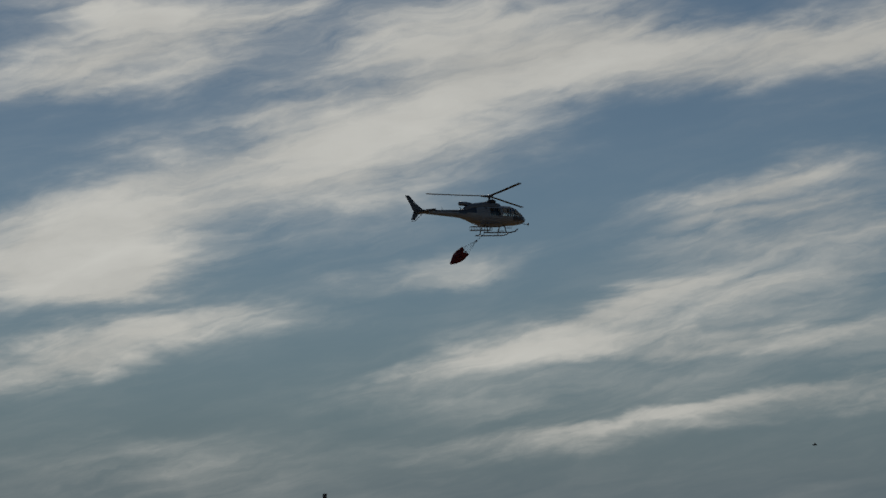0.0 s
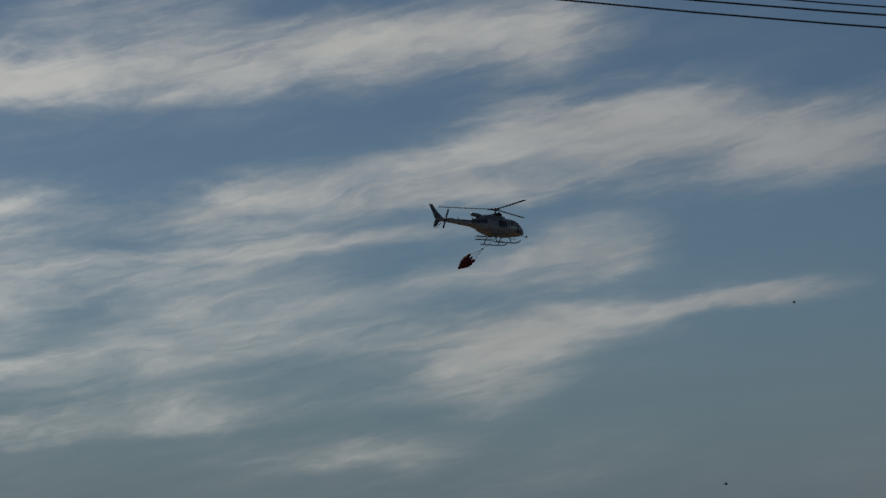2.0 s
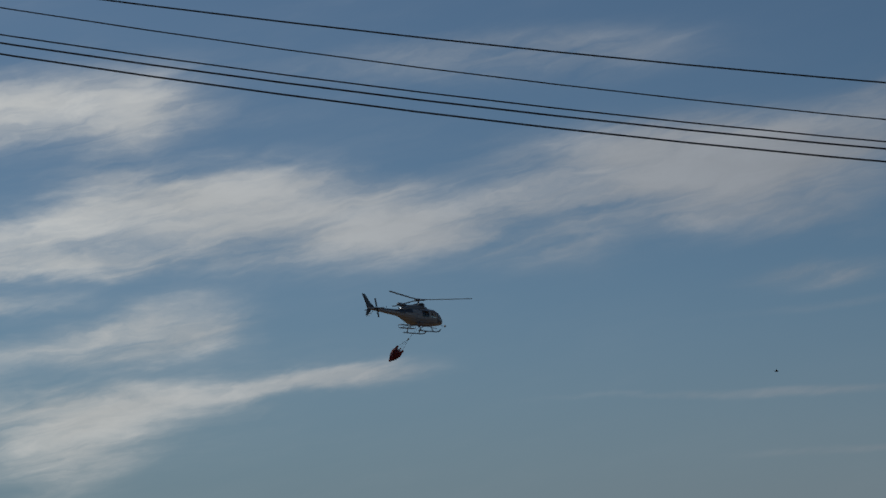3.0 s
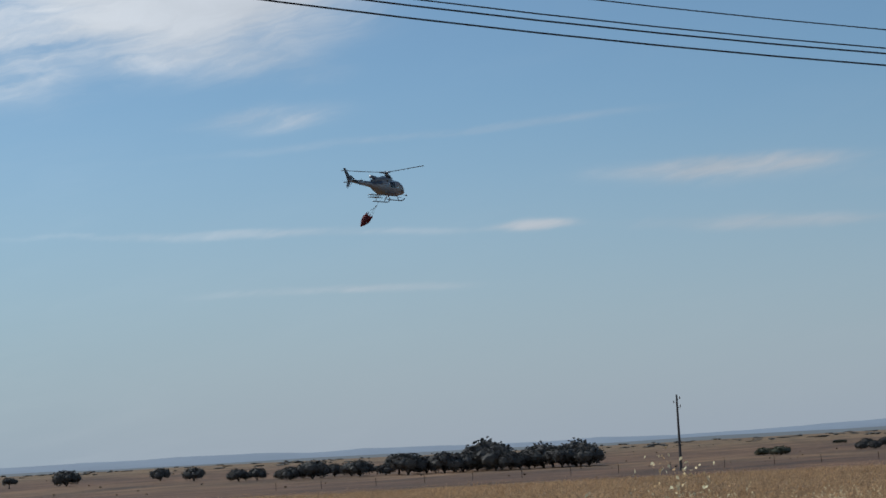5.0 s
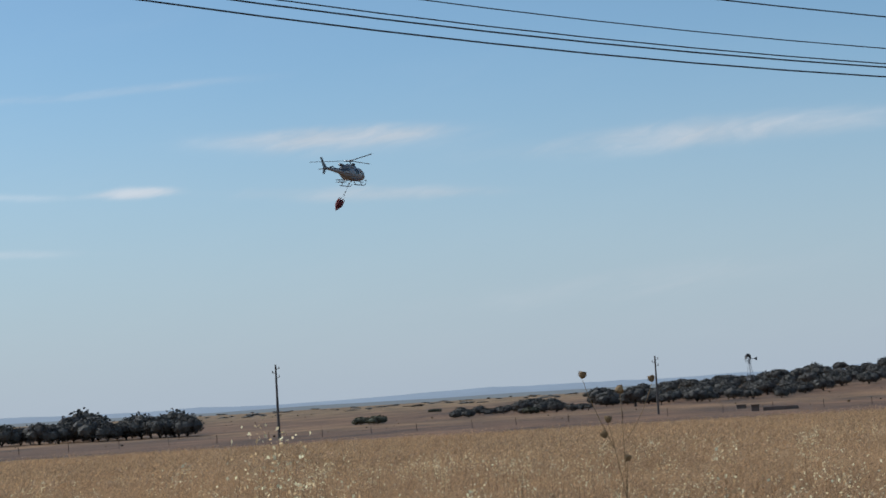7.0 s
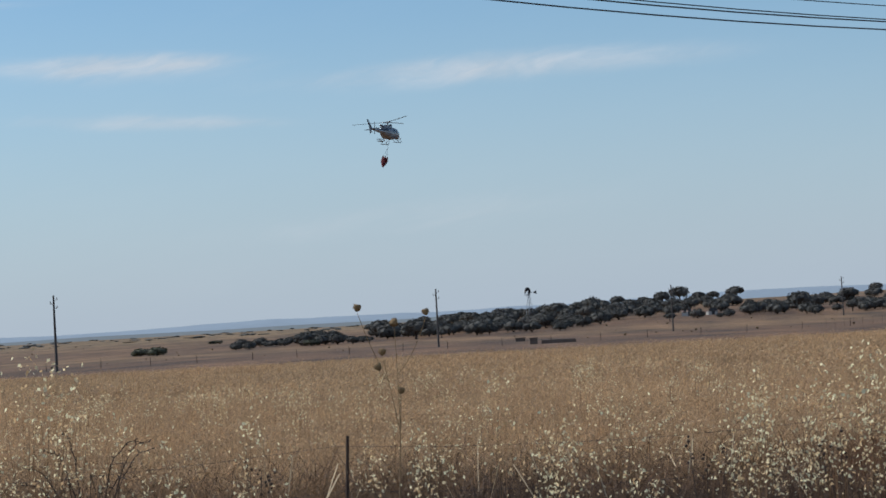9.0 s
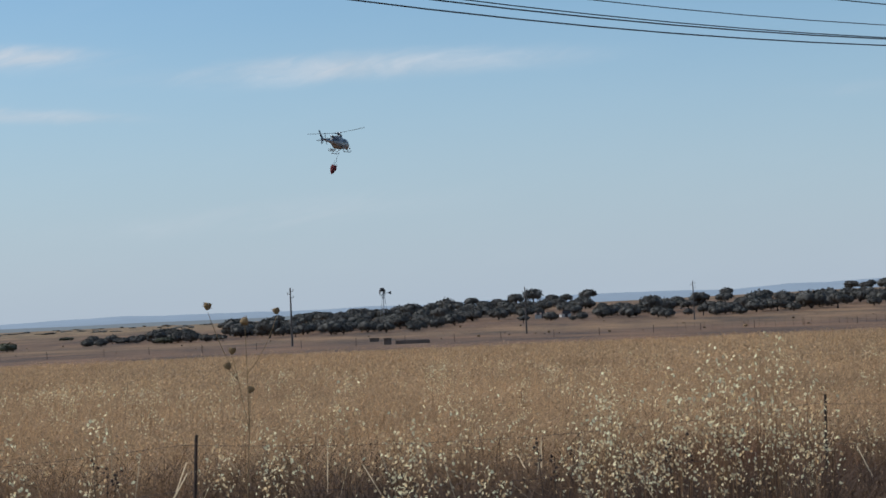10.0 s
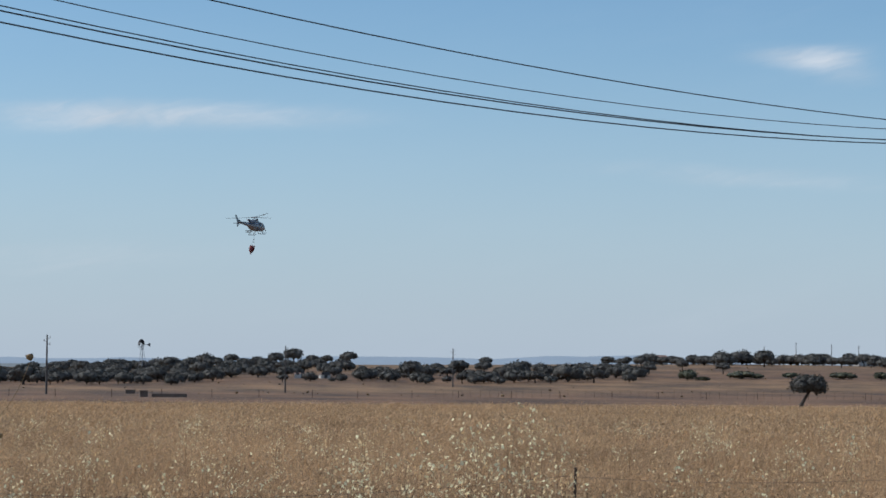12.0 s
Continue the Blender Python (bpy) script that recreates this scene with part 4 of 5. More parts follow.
# ---------------------------------------------------------------- grass
def strip_mesh(name, base, tip_off, width, mat, label, mid=0.55, category="grass"):
    """Many bent blades in one mesh: base points, offsets to the tips and widths."""
    n = len(base)
    rng = np.random.default_rng(17)
    turn = rng.uniform(0, 2 * math.pi, n)
    side = np.stack([np.cos(turn), np.sin(turn), np.zeros(n)], 1) * width[:, None] * 0.5
    bend = tip_off * np.array([0.30, 0.30, mid])
    v = np.stack([base - side, base + side, base + bend + side * 0.8, base + bend - side * 0.8, base + tip_off], 1).reshape(-1, 3)
    o = (np.arange(n) * 5)[:, None]
    quads = (o + np.array([[0, 1, 2, 3]])).ravel()
    tris = (o + np.array([[3, 2, 4]])).ravel()
    me = bpy.data.meshes.new(name)
    me.vertices.add(n * 5)
    me.vertices.foreach_set("co", v.astype(np.float32).ravel())
    me.loops.add(n * 7)
    me.loops.foreach_set("vertex_index", np.concatenate([quads, tris]).astype(np.int32))
    me.polygons.add(n * 2)
    me.polygons.foreach_set("loop_start", np.concatenate([np.arange(n) * 4, n * 4 + np.arange(n) * 3]).astype(np.int32))
    me.update(calc_edges=True)
    me.validate()
    me.materials.append(M[mat])
    tagged(new(name, me), label, category, kind="stuff")


def diamond_mesh(name, centre, axis, length, width, mat, label, category="grass"):
    """Many small husks: a four-cornered leaf shape about each centre."""
    n = len(centre)
    rng = np.random.default_rng(23)
    r = rng.normal(size=(n, 3))
    side = np.cross(axis, r)
    side /= np.linalg.norm(side, axis=1)[:, None] + 1e-9
    a = axis * length[:, None] * 0.5
    s = side * width[:, None] * 0.5
    v = np.stack([centre - a, centre + s - a * 0.2, centre + a, centre - s - a * 0.2], 1).reshape(-1, 3)
    me = bpy.data.meshes.new(name)
    me.vertices.add(n * 4)
    me.vertices.foreach_set("co", v.astype(np.float32).ravel())
    me.loops.add(n * 4)
    me.loops.foreach_set("vertex_index", np.arange(n * 4, dtype=np.int32))
    me.polygons.add(n)
    me.polygons.foreach_set("loop_start", (np.arange(n) * 4).astype(np.int32))
    me.update(calc_edges=True)
    me.validate()
    me.materials.append(M[mat])
    tagged(new(name, me), label, category, kind="stuff")


def land(x, y):
    r = np.hypot(x, y)
    t = np.clip((r - 10) / 140, 0, 1)
    return -0.4 * t * t * (3 - 2 * t) - 0.03


def scatter(rng, n, r0, r1, az0, az1, bias):
    """Random spots in a wedge of field; bias 2 is even, smaller crowds them near."""
    u = rng.random(n)
    r = (r0 ** bias + u * (r1 ** bias - r0 ** bias)) ** (1 / bias)
    a = np.radians(rng.uniform(az0, az1, n))
    return -r * np.sin(a), r * np.cos(a), r


def build_grass():
    rng = np.random.default_rng(4)
    # close stand of dry stalks
    for r0, r1, n, wide, tall, bias in ((11.0, 22, 110000, 0.0036, 0.66, 1.3), (22, 60, 150000, 0.0085, 0.58, 1.2), (60, 205, 170000, 0.032, 0.52, 1.1)):
        x, y, r = scatter(rng, n, r0, r1, -25, 28, bias)
        swell = 0.86 + 0.30 * np.sin(x * 0.9 + np.sin(y * 0.31) * 2) * np.sin(y * 0.16 + 1.3 * np.sin(x * 0.33)) + 0.16 * np.sin(x * 2.7 + y * 0.9) * np.sin(y * 1.1 - x)
        hollow = np.clip(0.5 + 1.6 * np.sin(x * 1.9 + 1.7 * np.sin(y * 0.8)) * np.sin(y * 1.3 + 1.4 * np.sin(x * 1.1)), 0, 1) if r1 < 30 else 0.8
        h = tall * swell * rng.uniform(0.6, 1.12, n) * (0.55 + 0.50 * hollow)
        off = np.stack([rng.normal(0.12, 0.62, n) * h, rng.normal(0, 0.50, n) * h, h * rng.uniform(0.55, 1.0, n)], 1)
        strip_mesh("dry_grass", np.stack([x, y, land(x, y)], 1), off, wide * rng.uniform(0.6, 1.4, n) * (0.6 + r / r1 * 0.8), "straw" if r1 < 30 else "pale_lit_straw", "tall dry golden grass covering the field")
    # seed heads and chaff over the stand
    for r0, r1, n, size in ((11.5, 24, 130000, 0.0125), (24, 60, 120000, 0.026), (60, 190, 110000, 0.062)):
        x, y, r = scatter(rng, n, r0, r1, -25, 28, 1.25)
        z = land(x, y) + np.clip(rng.normal(0.36, 0.15, n) * (0.9 + 0.35 * np.sin(x * 0.9 + np.sin(y * 0.31) * 2) * np.sin(y * 0.16 + 1.3 * np.sin(x * 0.33))), 0.04, 0.8)
        axis = rng.normal(0, 1, (n, 3)) + np.array([0.5, 0, 0.7])
        axis /= np.linalg.norm(axis, axis=1)[:, None]
        k = size * rng.uniform(0.6, 1.5, n)
        diamond_mesh("seed_heads", np.stack([x, y, z], 1), axis, k * 1.9, k * 0.55, "chaff" if r1 < 30 else "pale_lit_straw", "dry brown seed heads of field grass")
    # wild oats: slender stems with hanging pale husks, some in tall clumps
    cx, cy, ch = [], [], []
    gx, gy, gr = scatter(rng, 300, 13.5, 60, -25, 28, 1.2)
    for px, py in zip(gx, gy):
        n = int(1 + 9 * rng.random() ** 2)
        cx.append(px + rng.normal(0, 0.17, n))
        cy.append(py + rng.normal(0, 0.17, n))
        ch.append(rng.uniform(0.62, 0.95, n))
    for az, r, n, tall in ((-9.1, 12.4, 26, 1.47), (-8.2, 12.4, 18, 1.39), (-10.8, 12.4, 30, 1.56), (-11.2, 12.2, 16, 1.49), (-14.7, 12.4, 14, 1.33), (-15.5, 12.4, 14, 1.42), (-9.9, 12.4, 14, 1.43),
                           (-11.9, 12.2, 16, 1.37), (-6.1, 12.4, 26, 1.39), (-5.4, 12.4, 14, 1.29), (-7.4, 12.2, 12, 1.28), (-1.7, 12.4, 10, 1.29), (-2.6, 12.2, 12, 1.25), (2.7, 12.4, 10, 1.22),
                           (-0.5, 12.2, 12, 1.15), (13.5, 12.4, 26, 1.71), (12.6, 12.4, 26, 1.60), (14.1, 12.4, 14, 1.50), (10.9, 12.4, 14, 1.33), (10.1, 12.4, 14, 1.20), (7.8, 12.4, 6, 1.49),
                           (4.5, 12.4, 10, 1.05), (0.8, 12.2, 8, 1.37), (-6.0, 12.4, 22, 1.32), (-8.2, 12.2, 12, 1.37), (-9.3, 12.4, 22, 1.47), (-0.8, 12.2, 12, 1.10), (-3.3, 12.2, 16, 0.82),
                           (7.5, 12.2, 8, 1.27), (-18.2, 12.2, 16, 1.30), (-19.1, 12.2, 16, 1.37), (-17.3, 12.4, 10, 1.37), (-15.6, 12.2, 8, 1.40), (-0.5, 12.2, 12, 1.21), (2.8, 12.4, 10, 1.18)):
        n = max(4, int(n * 0.75))
        a = np.radians(az + rng.normal(0, 0.28, n))
        q = r + rng.normal(0, 0.25, n)
        cx.append(-q * np.sin(a))
        cy.append(q * np.cos(a))
        ch.append(tall * (1.02 - 0.40 * rng.random(n) ** 1.6))
    x, y, h = np.concatenate(cx), np.concatenate(cy), np.concatenate(ch)
    n = len(x)
    base = np.stack([x, y, land(x, y)], 1)
    off = np.stack([rng.normal(0.02, 0.05, n) * h, rng.normal(0, 0.05, n) * h, h], 1)
    strip_mesh("wild_oat_stems", base, off, np.full(n, 0.0035) * (1 + np.hypot(x, y) / 40), "straw", "slender pale stems of dry wild oats", 0.6)
    k = 13
    t = 1 - 0.42 * rng.random((n, k, 1)) ** 1.3
    spine = base[:, None, :] + off[:, None, :] * np.concatenate([t * t] * 2 + [t], 2)
    out = rng.normal(0, 1, (n, k, 3)) * np.array([0.07, 0.07, 0.03]) * (1.3 - t) * 1.2
    centre = (spine + out).reshape(-1, 3)
    far = np.hypot(centre[:, 0], centre[:, 1])
    axis = rng.normal(0, 0.8, (n * k, 3)) + np.array([0, 0, -0.8])
    axis /= np.linalg.norm(axis, axis=1)[:, None]
    size = rng.uniform(0.7, 1.3, n * k) * (0.85 + far / 80)
    diamond_mesh("wild_oat_husks", centre, axis, 0.025 * size, 0.0155 * size, "oat", "pale hanging husks of dry wild oats")
    # darker weeds between, their brown also standing in for shaded gaps
    wx, wy, wr = scatter(rng, 11000, 12, 24, -25, 28, 1.0)
    wh = rng.uniform(0.3, 0.75, len(wx))
    kx, ky = [wx], [wy]
    for az in list(rng.uniform(-20, 4, 90)) + list(rng.uniform(2, 22, 36)) + [-18.6, -19.0, -19.4, -19.8, -20.2] * 2:
        q, a = rng.uniform(12.4, 16.2), math.radians(az)
        kx.append(-q * math.sin(a) + rng.normal(0, 0.27, 300))
        ky.append(q * math.cos(a) + rng.normal(0, 0.27, 300))
    wx, wy = np.concatenate(kx), np.concatenate(ky)
    wh = rng.uniform(0.35, 0.80, len(wx))
    strip_mesh("brown_weeds_and_shade", np.stack([wx, wy, land(wx, wy)], 1), np.stack([rng.normal(0, 0.7, len(wx)) * wh, rng.normal(0, 0.5, len(wx)) * wh, wh * rng.uniform(0.5, 1.0, len(wx))], 1),
               rng.uniform(0.004, 0.011, len(wx)), "weed", "brown withered weeds, also standing for shaded gaps in the grass")
    # a reddish patch of dock, and bleached stalks leaning over one another
    for az, q, n, tall in ((-9.9, 18.5, 900, 0.80), (-9.2, 18.9, 500, 0.7), (-6.4, 14.6, 180, 0.62), (-11.6, 17.5, 500, 0.75), (-5.2, 14.2, 120, 0.6), (9.5, 14.0, 200, 0.6), (-14.0, 15.0, 260, 0.6)):
        a = np.radians(az + rng.normal(0, 0.75, n))
        d = q + rng.normal(0, 0.6, n)
        dx, dy, dh = -d * np.sin(a), d * np.cos(a), tall * rng.uniform(0.5, 1.0, n)
        strip_mesh("dock_weeds", np.stack([dx, dy, land(dx, dy)], 1), np.stack([rng.normal(0, 0.25, n) * dh, rng.normal(0, 0.25, n) * dh, dh], 1), rng.uniform(0.005, 0.012, n), "rust", "rust-red dry dock standing in pale grass")
    # brown thicket by the fence, added partly to paint shade low in the stand
    for az, q, n, tall in ((-19.6, 12.6, 2600, 1.0), (-18.6, 13.0, 1500, 0.85), (-20.4, 12.4, 2000, 1.05), (-6.0, 13.6, 700, 0.72), (-3.2, 13.4, 700, 0.72), (0.6, 13.6, 600, 0.70), (5.6, 13.2, 600, 0.68), (-8.0, 13.2, 800, 0.74), (-10.0, 13.0, 800, 0.76), (-12.0, 13.1, 800, 0.74), (-14.2, 13.2, 800, 0.74), (-16.4, 13.0, 800, 0.78), (9.0, 13.2, 700, 0.70), (12.0, 13.2, 800, 0.72), (14.5, 13.0, 700, 0.7)):
        a = np.radians(az + rng.normal(0, 0.7, n))
        d = q + rng.normal(0, 0.45, n)
        dx, dy, dh = -d * np.sin(a), d * np.cos(a), tall * rng.uniform(0.4, 1.0, n)
        strip_mesh("brown_thicket_and_shade", np.stack([dx, dy, land(dx, dy)], 1), np.stack([rng.normal(0, 0.45, n) * dh, rng.normal(0, 0.35, n) * dh, dh], 1), rng.uniform(0.004, 0.011, n), "weed", "dense brown withered thicket by the fence, also standing for shade")
    n = 110
    lx, ly, lr = scatter(rng, n, 12.6, 17.5, -24, 26, 1.0)
    reach = rng.uniform(0.35, 0.85, n)
    swing = rng.uniform(0, 2 * math.pi, n)
    strip_mesh("fallen_stalks", np.stack([lx, ly, land(lx, ly) + rng.uniform(0.25, 0.6, n)], 1), np.stack([np.cos(swing) * reach, np.sin(swing) * reach, rng.uniform(0.0, 0.45, n)], 1), rng.uniform(0.007, 0.013, n),
               "stalk", "bleached stalks fallen across dry grass", 0.9)
    build_dead_bush()
    build_thistle()
    build_dead_shrubs()


def build_dead_bush():
    """Withered dark bush of arched, knotted twigs by the fence."""
    rng = random.Random(41)
    x, y = bearing(12.0, 12.3)
    bush = thing("dead_bush", "withered dark bush of arched bare twigs in grass", "bush", at=pose(x, y, height(x, y)))
    for side, reach, top, droop in ((1, 0.30, 1.26, 0.16), (1, 0.36, 1.14, 0.02), (1, 0.40, 1.06, -0.02), (-1, 0.34, 1.05, 0.05), (-1, 0.42, 0.95, 0.06), (-1, 0.22, 1.12, 0.02), (1, 0.24, 0.96, 0.03), (-1, 0.16, 1.18, 0.0)):
        bm = bmesh.new()
        a, b = Vector((rng.uniform(-0.04, 0.04), rng.uniform(-0.05, 0.05), -0.05)), Vector((side * reach * 0.30, rng.uniform(-0.1, 0.1), top))
        c = Vector((side * reach, rng.uniform(-0.15, 0.15), top - droop))
        pts = [a.lerp(b, t).lerp(b.lerp(c, t), t) + Vector((rng.uniform(-0.008, 0.008), 0, rng.uniform(-0.008, 0.008))) for t in [k / 14 for k in range(15)]]
        tube(bm, pts, [0.0052 - 0.003 * k / 14 for k in range(15)], 5)
        for p in pts[4:]:
            d = Vector((rng.uniform(-1, 1), rng.uniform(-1, 1), rng.uniform(-0.6, 1))) * 0.022
            tube(bm, [p, p + d * 0.6, p + d], [0.003, 0.004, 0.0015], 4)
        part("twig", bm, "twig", bush)
    for az, r, h in ((7.6, 12.6, 0.98), (-4.7, 12.5, 0.98), (-8.4, 12.4, 1.0)):
        x, y = bearing(az, r)
        weed = thing("dead_weed", "small withered dark seed stalk among dry grass", "weed", "withered seed stalks", at=pose(x, y, height(x, y)))
        for _ in range(3):
            bm = bmesh.new()
            tip = Vector((rng.uniform(-0.16, 0.16), rng.uniform(-0.1, 0.1), h * rng.uniform(0.85, 1)))
            tube(bm, [(0, 0, -0.05), tip * 0.6, tip], [0.005, 0.004, 0.002], 5)
            for k in range(7):
                p = tip * (0.84 + 0.16 * k / 6) + Vector((rng.uniform(-0.03, 0.03), rng.uniform(-0.03, 0.03), 0))
                bmesh.ops.create_icosphere(bm, subdivisions=1, radius=rng.uniform(0.006, 0.012), matrix=Matrix.Translation(p))
            part("stalk", bm, "twig", weed)


def build_thistle():
    """The tall dry thistle whose heads stand against the sky."""
    r = 12.4
    x0, y0 = bearing(3.85, r)
    g = height(x0, y0)
    plant = thing("thistle", "tall dry brown thistle with heart-shaped seed heads on bare stems", "thistle", at=pose(x0, y0, g))

    def at(az, el, dr=0.0):
        x, y = bearing(az, r + dr)
        return Vector((x + 0.05 - x0, y - y0, EYE_Z + (r + dr) * math.tan(radians(el)) - g))
    root = Vector((0, 0, -0.05))
    fork = at(3.72, -2.6)
    stems = ((root, at(3.80, -4.0), fork), (fork, at(3.95, -1.2), at(4.10, -0.5)), (fork, at(3.66, -1.8), at(3.66, -1.52)), (fork, at(3.70, -1.0), at(3.73, 0.28)),
             (at(3.95, -1.2), at(4.15, -0.95), at(4.24, -0.85)), (at(3.95, -1.2), at(4.45, -0.2), at(4.72, 0.72)), (at(3.70, -1.0), at(3.2, -0.5), at(2.86, 0.52)))
    for a, b, c in stems:
        bm = bmesh.new()
        pts = [a.lerp(b, t).lerp(b.lerp(c, t), t) for t in [k / 7 for k in range(8)]]
        thick = 0.0045 if a is root else 0.0024
        tube(bm, pts, [thick - thick * 0.35 * k / 7 for k in range(8)], 6)
        part("stem", bm, "thistle", plant)
    for az, el, size, turn in ((4.72, 0.88, 0.021, 10), (2.86, 0.67, 0.019, -15), (3.73, 0.42, 0.023, 80), (4.10, -0.36, 0.02, 5), (4.24, -0.77, 0.021, -30), (3.64, -1.44, 0.02, 20)):
        c = at(az, el)
        bm = bmesh.new()
        rings = []
        for rr, zz in ((0.15, -1.25), (0.7, -0.8), (1.0, -0.1), (1.02, 0.45), (0.8, 0.85), (0.45, 0.7)):
            rings.append([bm.verts.new(Vector((rr * size * (1 + 0.1 * math.cos(5 * q)) * math.cos(q), rr * size * math.sin(q), zz * size))) for q in [2 * math.pi * k / 12 for k in range(12)]])
        for p, q in zip(rings, rings[1:]):
            for k in range(12):
                bm.faces.new((p[k], p[(k + 1) % 12], q[(k + 1) % 12], q[k]))
        bm.faces.new(rings[0][::-1])
        bm.faces.new(rings[-1])
        for k in range(26):
            q = 2.4 * k
            z = -0.7 + 1.5 * k / 26
            d = Vector((math.cos(q), math.sin(q), 0.5))
            s = Vector((math.cos(q) * size, math.sin(q) * size, z * size))
            tube(bm, [s * 0.9, s + d * size * 0.35], [size * 0.12, size * 0.01], 4, cap=False)
        head = part("seed_head", bm, "thistle", plant)
        head.matrix_basis = Matrix.Translation(c) @ pose(0, 0, 0, 0, turn, 0)


def build_dead_shrubs():
    rng = random.Random(31)
    for az, r, tall, n in ((12.1, 12.6, 1.05, 26), (16.5, 12.8, 0.9, 18), (9.4, 12.4, 0.75, 12), (-8.0, 12.6, 0.72, 16), (-19.2, 11.8, 0.95, 30), (0.6, 11.8, 0.6, 14)):
        x, y = bearing(az, r)
        s = thing("dead_shrub", "bare dark withered shrub with arching twigs in tall grass", "shrub", "withered shrubs", at=pose(x, y, height(x, y) - 0.03, 0, 0, rng.uniform(0, 360)))
        for _ in range(n):
            a = rng.uniform(0, 2 * math.pi)
            d = Vector((math.cos(a), math.sin(a), 0))
            h = tall * rng.uniform(0.55, 1.0)
            reach = rng.uniform(0.15, 0.5)
            bm = bmesh.new()
            pts = [d * 0.02, d * reach * 0.4 + Vector((0, 0, h * 0.6)), d * reach * 0.8 + Vector((0, 0, h)), d * reach * 1.5 + Vector((0, 0, h * rng.uniform(0.7, 1.02)))]
            tube(bm, pts, [0.007, 0.005, 0.004, 0.0015], 5)
            part("twig", bm, "weed", s)


# ---------------------------------------------------------------- helicopter and its bucket
def build_helicopter():
    h = thing("helicopter", "light single-engine helicopter, dark above and pale below, carrying a bucket", "helicopter")
    # hull, split into dark upper skin, pale lower skin and glazing
    key = [(3.36, -1.98, 0.10, 0.10, 0.10), (3.22, -1.95, 0.34, 0.24, 0.24), (2.9, -1.88, 0.58, 0.48, 0.42), (2.4, -1.78, 0.80, 0.78, 0.60),
           (1.8, -1.70, 0.92, 0.93, 0.72), (1.0, -1.66, 0.94, 0.95, 0.80), (0.0, -1.66, 0.94, 0.93, 0.82), (-1.0, -1.62, 0.90, 0.90, 0.78),
           (-1.8, -1.50, 0.70, 0.74, 0.62), (-2.4, -1.40, 0.46, 0.50, 0.44), (-3.0, -1.35, 0.33, 0.34, 0.32), (-5.0, -1.22, 0.22, 0.22, 0.22), (-7.0, -1.08, 0.14, 0.14, 0.14)]
    xs = [3.36, 3.3, 3.22, 3.1] + [2.95 - 0.12 * i for i in range(42)] + [-2.3, -2.6, -3.0, -3.6, -4.2, -5.0, -6.0, -7.0]
    kx = [k[0] for k in key][::-1]
    sections = [(x, *[float(np.interp(x, kx, [k[j] for k in key][::-1])) for j in range(1, 5)]) for x in xs]
    hull = loft(bmesh.new(), sections, 44, 2.5)
    for v in hull.verts:
        v.co.x *= 0.91 if v.co.x > 0 else 0.955
    hull.verts.index_update()
    pieces = {"lower_hull": [], "upper_hull": [], "side_window": [], "windshield": []}
    for f in hull.faces:
        c = f.calc_center_median()
        c.x /= 0.91 if c.x > 0 else 0.955
        side = abs(f.normal.y) > 0.55
        if c.x > 1.86 and c.x < 3.1 and c.z > -1.72 and abs(c.y) > 0.07 and c.z < -0.95 + 0.02 * c.x and not (side and 2.0 < c.x < 2.14):
            pieces["windshield"].append(f)
        elif side and ((-1.62 < c.z < -0.98 and 0.86 < c.x < 1.70) or (-1.60 < c.z < -1.02 and -0.25 < c.x < 0.62)):
            pieces["side_window"].append(f)
        elif (c.x > 1.9 and c.z > -2.05) or (c.x < -1.5 and c.z > -1.36 - 0.05 * c.x * (c.x < -3)) or c.z > -0.86:
            pieces["upper_hull"].append(f)
        else:
            pieces["lower_hull"].append(f)
    panes = pieces.pop("side_window")
    for s in (-1, 1):
        for k, (lo, hi) in enumerate(((0.70, 1.65), (-0.45, 0.66))):
            pieces["side_window", s, k] = [f for f in panes if f.calc_center_median().y * s > 0 and lo < f.calc_center_median().x < hi]
    skins = {"lower_hull": ("hull_white", "pale lower hull and belly"), "upper_hull": ("hull_dark", "dark nose, cabin roof and boom top"), "windshield": ("glass", "clear rounded windshield")}
    for name in pieces:
        mat, label = skins.get(name, ("glass", "clear front side window") if name[2] == 0 else ("tinted_glass", "dark tinted rear side window"))
        bm = bmesh.new()
        made = {}
        for f in pieces[name]:
            for v in f.verts:
                if v.index not in made:
                    made[v.index] = bm.verts.new(v.co)
            bm.faces.new([made[v.index] for v in f.verts])
        part(name if isinstance(name, str) else name[0], bm, mat, h, label, smooth=True)
    hull.free()
    bm = loft(bmesh.new(), [(1.0, -0.84, 0.25, 0.05, 0.12), (0.7, -0.78, 0.48, 0.26, 0.2), (0.2, -0.76, 0.58, 0.36, 0.25), (-0.6, -0.76, 0.60, 0.38, 0.25),
                            (-1.6, -0.82, 0.55, 0.34, 0.3), (-2.2, -0.95, 0.42, 0.24, 0.3), (-2.5, -1.05, 0.25, 0.12, 0.2)], 24, 2.6)
    part("engine_cowling", bm, "hull_grey", h, "mid-grey painted engine cowling", smooth=True)
    bm = bmesh.new()
    tube(bm, [(-1.7, 0, -0.62), (-2.2, 0, -0.52), (-2.75, 0, -0.47)], [0.20, 0.19, 0.17], 14)
    part("exhaust", bm, "metal", h, "dull metal exhaust pipe", smooth=True)
    for s in (-1, 1):
        bm = bmesh.new()
        tube(bm, [(0.35, s * 0.42, -0.45), (0.1, s * 0.42, -0.34), (-0.35, s * 0.42, -0.40)], [0.12, 0.16, 0.10], 10)
        part("air_intake", bm, "dark_metal", h, smooth=True)
    # cabin inside: bulkhead, seats and instrument panel
    bm = bmesh.new()
